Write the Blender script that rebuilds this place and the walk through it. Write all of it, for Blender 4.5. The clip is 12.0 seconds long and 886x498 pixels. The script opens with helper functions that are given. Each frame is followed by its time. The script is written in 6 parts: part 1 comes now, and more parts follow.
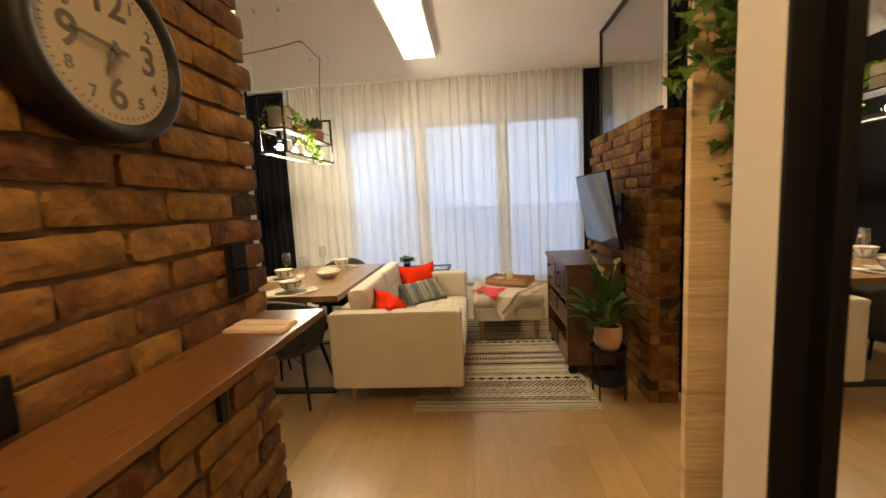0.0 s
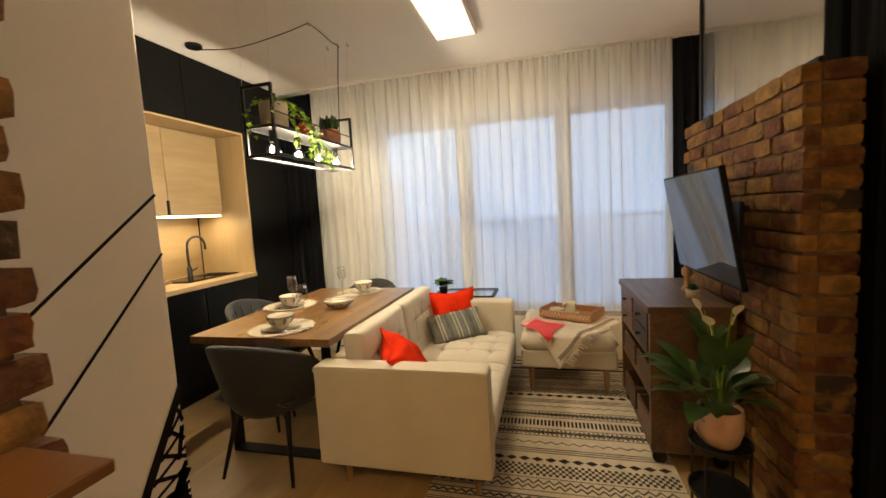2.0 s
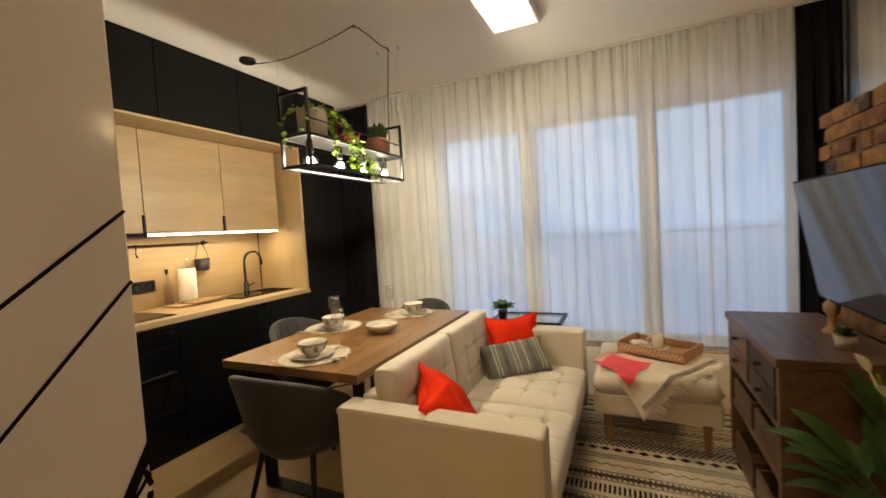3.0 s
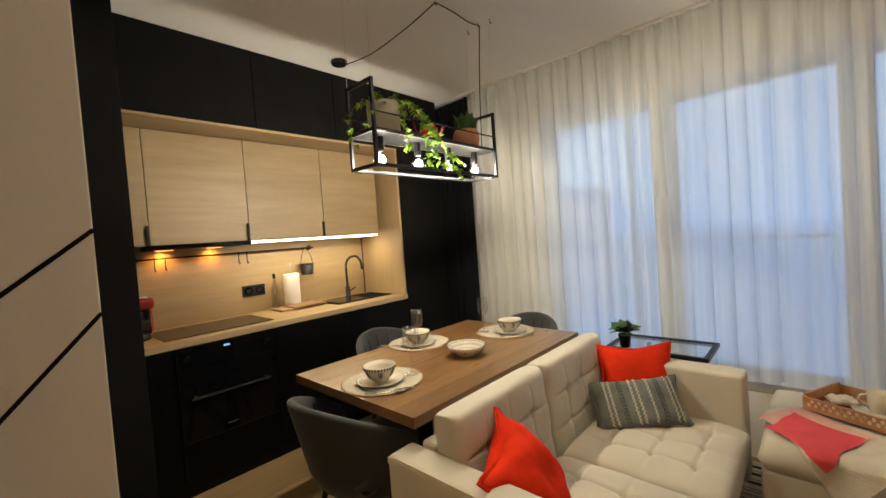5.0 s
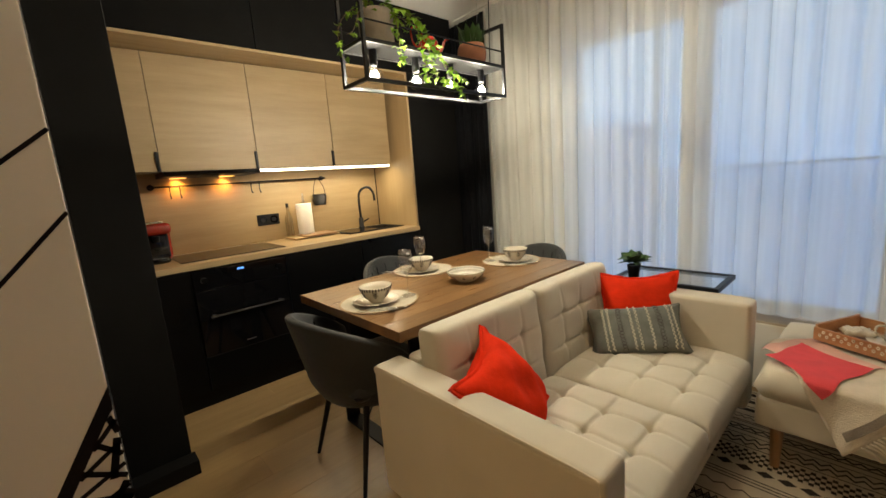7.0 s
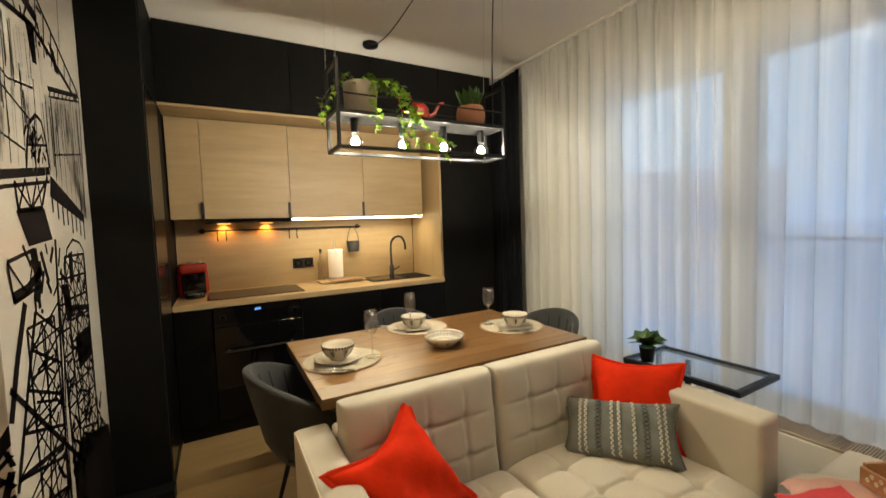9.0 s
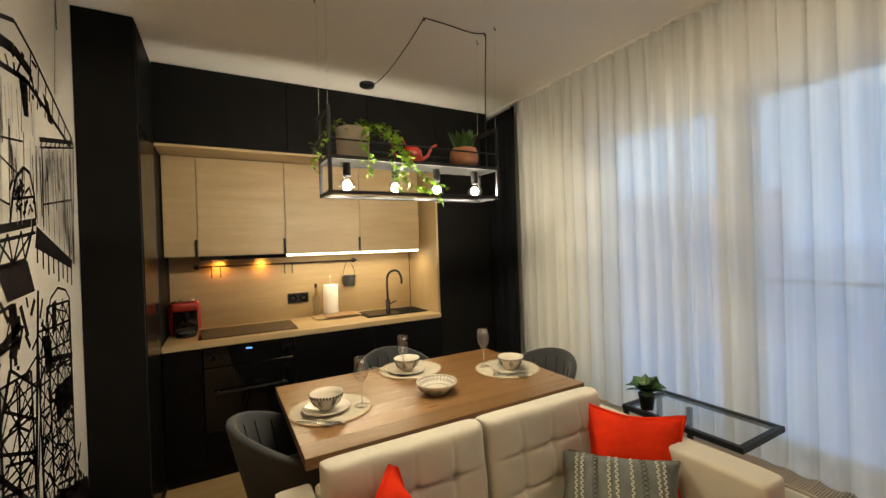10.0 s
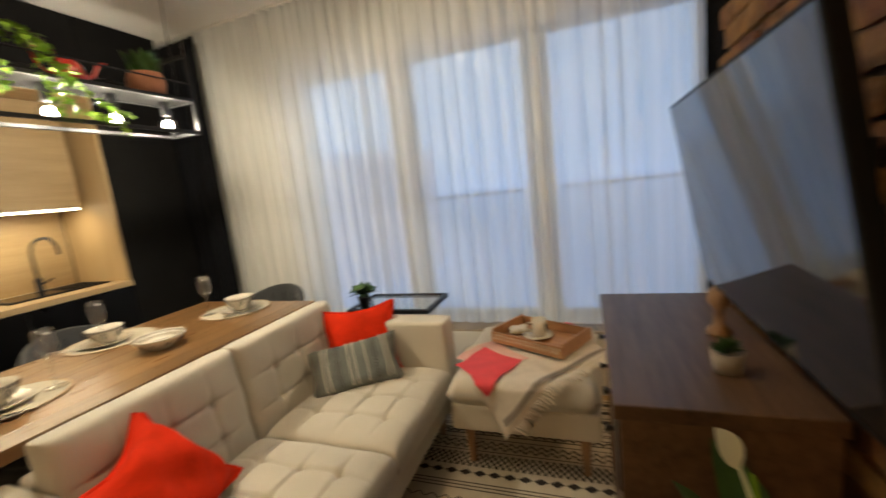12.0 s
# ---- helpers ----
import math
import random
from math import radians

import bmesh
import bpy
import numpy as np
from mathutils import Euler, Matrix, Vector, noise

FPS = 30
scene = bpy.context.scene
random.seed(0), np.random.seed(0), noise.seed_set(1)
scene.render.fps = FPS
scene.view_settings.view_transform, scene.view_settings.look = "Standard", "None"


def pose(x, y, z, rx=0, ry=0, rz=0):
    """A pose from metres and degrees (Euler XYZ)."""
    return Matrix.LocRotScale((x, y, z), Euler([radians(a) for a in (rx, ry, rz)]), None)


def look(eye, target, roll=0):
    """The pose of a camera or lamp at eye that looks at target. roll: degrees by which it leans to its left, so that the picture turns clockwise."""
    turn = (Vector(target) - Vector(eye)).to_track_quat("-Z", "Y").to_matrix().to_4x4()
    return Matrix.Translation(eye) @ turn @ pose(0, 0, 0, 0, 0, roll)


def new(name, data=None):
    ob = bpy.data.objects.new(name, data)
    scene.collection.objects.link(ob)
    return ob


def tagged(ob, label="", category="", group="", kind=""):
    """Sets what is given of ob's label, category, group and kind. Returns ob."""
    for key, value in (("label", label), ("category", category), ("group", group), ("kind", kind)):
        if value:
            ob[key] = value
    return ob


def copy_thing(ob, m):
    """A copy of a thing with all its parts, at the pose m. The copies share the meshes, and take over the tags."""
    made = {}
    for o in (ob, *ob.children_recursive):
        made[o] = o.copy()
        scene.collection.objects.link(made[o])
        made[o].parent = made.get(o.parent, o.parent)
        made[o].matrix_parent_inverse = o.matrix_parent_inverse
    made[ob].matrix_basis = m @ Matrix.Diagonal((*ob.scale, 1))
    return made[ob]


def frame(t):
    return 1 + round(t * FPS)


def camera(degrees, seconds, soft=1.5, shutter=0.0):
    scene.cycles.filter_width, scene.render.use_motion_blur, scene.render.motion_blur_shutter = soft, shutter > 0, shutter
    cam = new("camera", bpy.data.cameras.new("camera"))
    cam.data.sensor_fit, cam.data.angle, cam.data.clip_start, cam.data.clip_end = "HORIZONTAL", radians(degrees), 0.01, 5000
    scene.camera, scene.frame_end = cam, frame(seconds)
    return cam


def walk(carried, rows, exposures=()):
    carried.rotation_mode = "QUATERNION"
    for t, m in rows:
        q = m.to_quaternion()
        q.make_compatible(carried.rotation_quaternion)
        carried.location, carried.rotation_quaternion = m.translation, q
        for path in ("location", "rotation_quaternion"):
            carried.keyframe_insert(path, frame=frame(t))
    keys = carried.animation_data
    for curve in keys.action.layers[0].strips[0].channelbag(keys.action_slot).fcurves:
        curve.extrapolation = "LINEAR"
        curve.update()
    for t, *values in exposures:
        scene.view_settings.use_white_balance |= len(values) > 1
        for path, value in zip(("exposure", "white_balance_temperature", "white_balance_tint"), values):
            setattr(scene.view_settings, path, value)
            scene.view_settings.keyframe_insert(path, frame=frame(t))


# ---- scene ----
cam = camera(95.6, 12.0, soft=1.5, shutter=0.4)
PATH = [
    (0, (0.942, -2.561, 1.335), (0.774, -0.582, 1.102), -3.0),
    (0.5, (0.944, -2.348, 1.338), (0.724, -0.373, 1.114), -3.0),
    (1, (0.96, -2.169, 1.347), (0.673, -0.202, 1.13), -3.2),
    (1.5, (1.03, -1.972, 1.356), (0.648, -0.019, 1.152), -3.3),
    (2, (1.097, -1.785, 1.358), (0.595, 0.143, 1.18), -3.4),
    (2.5, (1.124, -1.613, 1.357), (0.467, 0.27, 1.214), -3.5),
    (3, (1.105, -1.409, 1.366), (0.27, 0.406, 1.271), -3.6),
    (3.5, (1.1, -1.241, 1.377), (0.059, 0.466, 1.337), -3.8),
    (5.5, (1.077, -0.915, 1.397), (-0.318, 0.513, 1.282), -4.4),
    (6, (1.1, -0.908, 1.325), (-0.3, 0.499, 1.082), -5.1),
    (6.5, (1.14, -0.886, 1.293), (-0.275, 0.488, 0.962), -5.2),
    (8.5, (1.372, -0.417, 1.338), (-0.32, 0.628, 1.121), -2.3),
    (9, (1.473, -0.293, 1.375), (-0.271, 0.678, 1.252), -2.0),
    (9.5, (1.482, -0.241, 1.455), (-0.28, 0.703, 1.409), -1.7),
    (10, (1.471, -0.234, 1.477), (-0.279, 0.734, 1.466), -2.0),
    (10.5, (1.47, -0.253, 1.443), (-0.226, 0.805, 1.385), -3.0),
    (11, (1.475, -0.319, 1.386), (-0.087, 0.92, 1.226), -4.3),
    (11.5, (1.476, -0.408, 1.331), (0.203, 1.113, 1.07), -5.9),
    (12, (1.533, -0.504, 1.328), (0.85, 1.35, 1.021), -6.4),
]
walk(cam, [(t, look(eye, target, roll)) for t, eye, target, roll in PATH],
     exposures=[(0.0, 0.02, 7450, 14), (2.0, -0.11, 7350, 13), (3.5, -0.36, 6850, 11), (5.5, -0.48, 6350, 10), (6.5, -0.47, 6450, 9), (8.5, -0.42, 6550, 8), (9.5, -0.45, 6700, 8), (11.0, -0.46, 6700, 9), (12.0, -0.42, 6650, 11)])

CEIL = 2.685          # ceiling height
R = random.Random(7)

# ---------------------------------------------------------------- light
world = bpy.data.worlds.new("dusk")
scene.world = world
world.use_nodes = True
_n = world.node_tree.nodes
_sky = _n.new("ShaderNodeTexSky")
_sky.sky_type = "NISHITA"
_sky.sun_disc = False
_sky.sun_elevation, _sky.sun_rotation = radians(4), radians(160)
_n["Background"].inputs["Strength"].default_value = 0.14
world.node_tree.links.new(_sky.outputs["Color"], _n["Background"].inputs["Color"])


def lamp(name, kind, power, colour, m, size=0.1, size_y=None):
    d = bpy.data.lights.new(name, kind)
    d.energy, d.color = power, colour
    if kind == "AREA":
        d.shape, d.size, d.size_y = "RECTANGLE", size, size_y or size
    elif kind == "POINT":
        d.shadow_soft_size = size
    elif kind == "SUN":
        d.angle = size
    elif kind == "SPOT":
        d.shadow_soft_size, d.spot_size, d.spot_blend = size, radians(160), 1.0
    ob = new(name, d)
    ob.matrix_world = m
    return ob


lamp("sun", "SUN", 0.5, (0.8, 0.88, 1.0), look((0, 0, 0), (-0.3, -1, -0.55)), radians(12))
lamp("ceiling_panel_light", "AREA", 18.5, (1.0, 0.85, 0.56), pose(0.498, 0.66, 2.636), 0.29, 1.19)
for _y in (0.31, 0.56, 0.80, 1.045):
    lamp("bulb_light", "POINT", 16, (1.0, 0.91, 0.70), pose(-0.443, _y, 1.790), 0.012)
lamp("strip_light", "AREA", 9.5, (1.0, 0.84, 0.54), pose(-1.838, 0.74, 1.444), 0.03, 1.02)
for _y in (-0.25, 0.05):
    lamp("hood_light", "SPOT", 5.5, (1.0, 0.42, 0.08), pose(-2.10, _y, 1.43), 0.02)
lamp("hall_light", "AREA", 31, (1.0, 0.66, 0.30), pose(0.80, -2.74, CEIL - 0.04), 0.3, 0.3)
lamp("bedroom_light", "AREA", 50, (1.0, 0.72, 0.38), pose(3.75, 0.9, CEIL - 0.04), 0.4, 0.4)


# ---------------------------------------------------------------- materials
def material(name, colour, rough=0.6, metal=0.0, vary=0.12, scale=8.0, stretch=(1, 1, 1), bump=0.0, bump_scale=60.0,
             piece=0.0, sheen=0.0, spec=0.5, coat=0.0, dirt=None, dirt_amount=0.0):
    """A painted, woven or solid surface: base colour varied by broad and fine noise, fine relief, optional stains."""
    m = bpy.data.materials.new(name)
    m.use_nodes = True
    t = m.node_tree
    n, l = t.nodes, t.links
    b = n["Principled BSDF"]
    b.inputs["Roughness"].default_value, b.inputs["Metallic"].default_value = rough, metal
    b.inputs["Specular IOR Level"].default_value = spec
    b.inputs["Coat Weight"].default_value = coat
    if sheen:
        b.inputs["Sheen Weight"].default_value, b.inputs["Sheen Roughness"].default_value = sheen, 0.4
    tc, mp = n.new("ShaderNodeTexCoord"), n.new("ShaderNodeMapping")
    mp.inputs["Scale"].default_value = stretch
    l.new(tc.outputs["Object"], mp.inputs["Vector"])
    info = n.new("ShaderNodeObjectInfo")
    off = n.new("ShaderNodeVectorMath")
    off.operation = "MULTIPLY_ADD"
    comb = n.new("ShaderNodeCombineXYZ")
    for i in range(3):
        l.new(info.outputs["Random"], comb.inputs[i])
    l.new(comb.outputs[0], off.inputs[0])
    off.inputs[1].default_value = (17, 31, 23)
    l.new(mp.outputs[0], off.inputs[2])
    big, fine = n.new("ShaderNodeTexNoise"), n.new("ShaderNodeTexNoise")
    big.inputs["Scale"].default_value, big.inputs["Detail"].default_value = scale, 5
    fine.inputs["Scale"].default_value, fine.inputs["Detail"].default_value = bump_scale, 4
    l.new(off.outputs[0], big.inputs["Vector"])
    l.new(off.outputs[0], fine.inputs["Vector"])
    mix = n.new("ShaderNodeMix")
    mix.data_type, mix.blend_type = "RGBA", "MIX"
    dark = tuple(c * (1 - vary * 1.6) for c in colour)
    light = tuple(min(1, c * (1 + vary)) for c in colour)
    mix.inputs["A"].default_value, mix.inputs["B"].default_value = (*dark, 1), (*light, 1)
    add = n.new("ShaderNodeMath")
    add.operation = "MULTIPLY_ADD"
    add.inputs[1].default_value = 0.35
    l.new(fine.outputs["Fac"], add.inputs[0])
    half = n.new("ShaderNodeMath")
    half.operation = "MULTIPLY_ADD"
    half.inputs[1].default_value, half.inputs[2].default_value = 1.5, -0.42
    l.new(big.outputs["Fac"], half.inputs[0])
    l.new(half.outputs[0], add.inputs[2])
    l.new(add.outputs[0], mix.inputs["Factor"])
    out = mix.outputs["Result"]
    if piece:
        hsv = n.new("ShaderNodeHueSaturation")
        mul = n.new("ShaderNodeMath")
        mul.operation = "MULTIPLY_ADD"
        mul.inputs[1].default_value, mul.inputs[2].default_value = 2 * piece, 1 - piece
        l.new(info.outputs["Random"], mul.inputs[0])
        l.new(mul.outputs[0], hsv.inputs["Value"])
        l.new(out, hsv.inputs["Color"])
        out = hsv.outputs["Color"]
    if dirt:
        spots, ramp, mix2 = n.new("ShaderNodeTexNoise"), n.new("ShaderNodeValToRGB"), n.new("ShaderNodeMix")
        spots.inputs["Scale"].default_value, spots.inputs["Detail"].default_value = scale * 0.7, 7
        spots.inputs["Roughness"].default_value = 0.7
        l.new(off.outputs[0], spots.inputs["Vector"])
        ramp.color_ramp.elements[0].position, ramp.color_ramp.elements[1].position = 0.52, 0.66
        l.new(spots.outputs["Fac"], ramp.inputs["Fac"])
        sc = n.new("ShaderNodeMath")
        sc.operation = "MULTIPLY"
        sc.inputs[1].default_value = dirt_amount
        l.new(ramp.outputs["Color"], sc.inputs[0])
        mix2.data_type = "RGBA"
        mix2.inputs["B"].default_value = (*dirt, 1)
        l.new(sc.outputs[0], mix2.inputs["Factor"])
        l.new(out, mix2.inputs["A"])
        out = mix2.outputs["Result"]
    l.new(out, b.inputs["Base Color"])
    rr = n.new("ShaderNodeMath")
    rr.operation = "MULTIPLY_ADD"
    rr.inputs[1].default_value, rr.inputs[2].default_value = 0.16, rough - 0.08
    l.new(big.outputs["Fac"], rr.inputs[0])
    l.new(rr.outputs[0], b.inputs["Roughness"])
    if bump:
        bp = n.new("ShaderNodeBump")
        bp.inputs["Strength"].default_value, bp.inputs["Distance"].default_value = bump, 0.01
        l.new(fine.outputs["Fac"], bp.inputs["Height"])
        l.new(bp.outputs[0], b.inputs["Normal"])
    return m


def wood(name, light, dark, axis=1, rough=0.45, grain=9.0, piece=0.0, coat=0.0, bump=0.15, contrast=1.0):
    """Wood with long grain along axis (0, 1, 2), broad figure and thin dark lines."""
    m = bpy.data.materials.new(name)
    m.use_nodes = True
    t = m.node_tree
    n, l = t.nodes, t.links
    b = n["Principled BSDF"]
    b.inputs["Coat Weight"].default_value, b.inputs["Coat Roughness"].default_value = coat, 0.2
    tc, mp, info = n.new("ShaderNodeTexCoord"), n.new("ShaderNodeMapping"), n.new("ShaderNodeObjectInfo")
    s = [grain] * 3
    s[axis] = grain * 0.09
    mp.inputs["Scale"].default_value = s
    l.new(tc.outputs["Object"], mp.inputs["Vector"])
    comb, off = n.new("ShaderNodeCombineXYZ"), n.new("ShaderNodeVectorMath")
    for i in range(3):
        l.new(info.outputs["Random"], comb.inputs[i])
    off.operation = "MULTIPLY_ADD"
    off.inputs[1].default_value = (41, 29, 37)
    l.new(comb.outputs[0], off.inputs[0])
    l.new(mp.outputs[0], off.inputs[2])
    fig, lines = n.new("ShaderNodeTexNoise"), n.new("ShaderNodeTexNoise")
    fig.inputs["Scale"].default_value, fig.inputs["Detail"].default_value, fig.inputs["Distortion"].default_value = 0.9, 4, 0.8
    lines.inputs["Scale"].default_value, lines.inputs["Detail"].default_value, lines.inputs["Roughness"].default_value = 5.0, 8, 0.7
    l.new(off.outputs[0], fig.inputs["Vector"])
    l.new(off.outputs[0], lines.inputs["Vector"])
    add = n.new("ShaderNodeMath")
    add.operation = "MULTIPLY_ADD"
    add.inputs[1].default_value = 0.55
    l.new(lines.outputs["Fac"], add.inputs[0])
    sc = n.new("ShaderNodeMath")
    sc.operation = "MULTIPLY"
    sc.inputs[1].default_value = 0.5
    l.new(fig.outputs["Fac"], sc.inputs[0])
    l.new(sc.outputs[0], add.inputs[2])
    ramp = n.new("ShaderNodeValToRGB")
    e = ramp.color_ramp.elements
    w = 0.17 / contrast
    e[0].position, e[0].color = 0.52 - w, (*dark, 1)
    e[1].position, e[1].color = 0.52 + w, (*light, 1)
    l.new(add.outputs[0], ramp.inputs["Fac"])
    out = ramp.outputs["Color"]
    if piece:
        hsv, mul = n.new("ShaderNodeHueSaturation"), n.new("ShaderNodeMath")
        mul.operation = "MULTIPLY_ADD"
        mul.inputs[1].default_value, mul.inputs[2].default_value = 2 * piece, 1 - piece
        l.new(info.outputs["Random"], mul.inputs[0])
        l.new(mul.outputs[0], hsv.inputs["Value"])
        l.new(out, hsv.inputs["Color"])
        out = hsv.outputs["Color"]
    l.new(out, b.inputs["Base Color"])
    rr = n.new("ShaderNodeMath")
    rr.operation = "MULTIPLY_ADD"
    rr.inputs[1].default_value, rr.inputs[2].default_value = -0.2, rough + 0.1
    l.new(lines.outputs["Fac"], rr.inputs[0])
    l.new(rr.outputs[0], b.inputs["Roughness"])
    bp = n.new("ShaderNodeBump")
    bp.inputs["Strength"].default_value, bp.inputs["Distance"].default_value = bump, 0.004
    l.new(lines.outputs["Fac"], bp.inputs["Height"])
    l.new(bp.outputs[0], b.inputs["Normal"])
    return m


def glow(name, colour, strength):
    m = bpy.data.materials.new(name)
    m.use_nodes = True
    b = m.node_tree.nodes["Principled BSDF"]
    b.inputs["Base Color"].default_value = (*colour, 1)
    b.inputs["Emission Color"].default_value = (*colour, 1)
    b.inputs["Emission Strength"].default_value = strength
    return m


def glass(name, tint=(1, 1, 1), rough=0.0, gloss=0.08):
    """Thin clear glass: see-through with a Fresnel reflection."""
    m = bpy.data.materials.new(name)
    m.use_nodes = True
    n, l = m.node_tree.nodes, m.node_tree.links
    n.remove(n["Principled BSDF"])
    tr, gl, mx, lw, pw = n.new("ShaderNodeBsdfTransparent"), n.new("ShaderNodeBsdfGlossy"), n.new("ShaderNodeMixShader"), n.new("ShaderNodeLayerWeight"), n.new("ShaderNodeMath")
    tr.inputs["Color"].default_value = (*tint, 1)
    gl.inputs["Roughness"].default_value = rough
    lw.inputs["Blend"].default_value = 0.5
    pw.operation = "POWER"
    pw.inputs[1].default_value = 4.0
    l.new(lw.outputs["Facing"], pw.inputs[0])
    ad = n.new("ShaderNodeMath")
    ad.operation = "MULTIPLY_ADD"
    ad.inputs[1].default_value, ad.inputs[2].default_value = 0.75, gloss * 0.6
    l.new(pw.outputs[0], ad.inputs[0])
    l.new(ad.outputs[0], mx.inputs[0])
    l.new(tr.outputs[0], mx.inputs[1])
    l.new(gl.outputs[0], mx.inputs[2])
    l.new(mx.outputs[0], n["Material Output"].inputs["Surface"])
    return m


def voile(name, colour, clear, through_light):
    """Sheer woven cloth: part open weave, part thread that scatters light both ways."""
    m = bpy.data.materials.new(name)
    m.use_nodes = True
    n, l = m.node_tree.nodes, m.node_tree.links
    n.remove(n["Principled BSDF"])
    tr, di, tl = n.new("ShaderNodeBsdfTransparent"), n.new("ShaderNodeBsdfDiffuse"), n.new("ShaderNodeBsdfTranslucent")
    m1, m2 = n.new("ShaderNodeMixShader"), n.new("ShaderNodeMixShader")
    tc, mp, no, ma = n.new("ShaderNodeTexCoord"), n.new("ShaderNodeMapping"), n.new("ShaderNodeTexNoise"), n.new("ShaderNodeMath")
    mp.inputs["Scale"].default_value = (4, 4, 0.10)
    l.new(tc.outputs["Object"], mp.inputs["Vector"])
    l.new(mp.outputs[0], no.inputs["Vector"])
    ma.operation = "MULTIPLY_ADD"
    ma.inputs[1].default_value, ma.inputs[2].default_value = 0.30, clear - 0.15
    l.new(no.outputs["Fac"], ma.inputs[0])
    for s in (di, tl):
        s.inputs["Color"].default_value = (*colour, 1)
    m1.inputs[0].default_value = through_light
    l.new(di.outputs[0], m1.inputs[1])
    l.new(tl.outputs[0], m1.inputs[2])
    l.new(ma.outputs[0], m2.inputs[0])
    l.new(m1.outputs[0], m2.inputs[1])
    l.new(tr.outputs[0], m2.inputs[2])
    l.new(m2.outputs[0], n["Material Output"].inputs["Surface"])
    return m


def brick_material(name, sats=1.0):
    """Old reclaimed brick: each brick its own shade from ochre over red to burnt brown, with patches and pits."""
    m = material(name, (0.5, 0.5, 0.5), rough=0.88, vary=0.46, scale=16, bump=0.7, bump_scale=60)
    n, l = m.node_tree.nodes, m.node_tree.links
    b = n["Principled BSDF"]
    src = b.inputs["Base Color"].links[0].from_socket
    info = [x for x in n if x.type == "OBJECT_INFO"][0]
    ramp = n.new("ShaderNodeValToRGB")
    cols = [(0.0, (0.356, 0.147, 0.032)), (0.16, (0.33, 0.135, 0.034)), (0.32, (0.400, 0.185, 0.044)), (0.46, (0.162, 0.049, 0.019)),
            (0.6, (0.292, 0.104, 0.026)), (0.74, (0.059, 0.030, 0.021)), (0.80, (0.227, 0.063, 0.022)), (0.95, (0.454, 0.209, 0.060))]
    e = ramp.color_ramp.elements
    while len(e) < len(cols):
        e.new(0.5)
    for el, (p, c) in zip(e, cols):
        el.position, el.color = p, (c[0], c[1] * 1.12, c[2], 1)
    ramp.color_ramp.interpolation = "CONSTANT"
    l.new(info.outputs["Random"], ramp.inputs["Fac"])
    patch, pr = n.new("ShaderNodeTexNoise"), n.new("ShaderNodeValToRGB")
    patch.inputs["Scale"].default_value, patch.inputs["Detail"].default_value = 12, 7
    off = [x for x in n if x.type == "VECT_MATH"][0]
    l.new(off.outputs[0], patch.inputs["Vector"])
    pr.color_ramp.elements[0].position, pr.color_ramp.elements[1].position = 0.48, 0.62
    l.new(patch.outputs["Fac"], pr.inputs["Fac"])
    sc = n.new("ShaderNodeMath")
    sc.operation = "MULTIPLY"
    sc.inputs[1].default_value = 0.7
    l.new(pr.outputs["Color"], sc.inputs[0])
    mixp = n.new("ShaderNodeMix")
    mixp.data_type = "RGBA"
    mixp.inputs["B"].default_value = (0.44, 0.225, 0.06, 1)
    l.new(sc.outputs[0], mixp.inputs["Factor"])
    l.new(ramp.outputs["Color"], mixp.inputs["A"])
    mul = n.new("ShaderNodeMix")
    mul.data_type, mul.blend_type = "RGBA", "MULTIPLY"
    mul.inputs["Factor"].default_value = 1.0
    gain = n.new("ShaderNodeVectorMath")
    gain.operation = "SCALE"
    gain.inputs["Scale"].default_value = 1.12
    l.new(src, gain.inputs[0])
    l.new(mixp.outputs["Result"], mul.inputs["A"])
    l.new(gain.outputs[0], mul.inputs["B"])
    l.new(mul.outputs["Result"], b.inputs["Base Color"])
    flake = n.new("ShaderNodeBump")      # flaked, chipped face over the fine grain
    flake.inputs["Strength"].default_value, flake.inputs["Distance"].default_value = 0.45, 0.008
    l.new(patch.outputs["Fac"], flake.inputs["Height"])
    l.new(b.inputs["Normal"].links[0].from_socket, flake.inputs["Normal"])
    l.new(flake.outputs[0], b.inputs["Normal"])
    return m


M_WALL = material("wall_paint", (0.78, 0.75, 0.70), 0.8, vary=0.03, scale=3, bump=0.05, bump_scale=180)
M_CEIL = material("ceiling_paint", (0.80, 0.78, 0.74), 0.9, vary=0.02, scale=2, bump=0.04, bump_scale=200)
M_MURAL = material("mural_print", (0.67, 0.62, 0.55), 0.13, vary=0.03, scale=2, spec=0.45)
M_INK = material("mural_ink", (0.010, 0.008, 0.010), 0.5, vary=0.3, scale=6, spec=0.08)
M_INK2 = material("mural_grey_ink", (0.22, 0.20, 0.20), 0.3, vary=0.3, scale=6)
M_BLACK = material("matt_black_board", (0.0098, 0.0096, 0.0098), 0.5, vary=0.15, scale=5, spec=0.05, bump=0.04, bump_scale=150)
M_BASE = material("satin_black_front", (0.003, 0.0031, 0.0036), 0.3, vary=0.15, scale=5, spec=0.15)
M_BLACKGLOSS = material("polished_black_board", (0.004, 0.004, 0.0045), 0.24, vary=0.15, scale=5, spec=0.5)
M_METAL = material("black_steel", (0.014, 0.014, 0.016), 0.42, metal=0.3, spec=0.35, vary=0.2, scale=20, bump=0.05)
M_DARKSTEEL = material("dark_steel", (0.05, 0.05, 0.05), 0.35, metal=1.0, vary=0.1, scale=30)
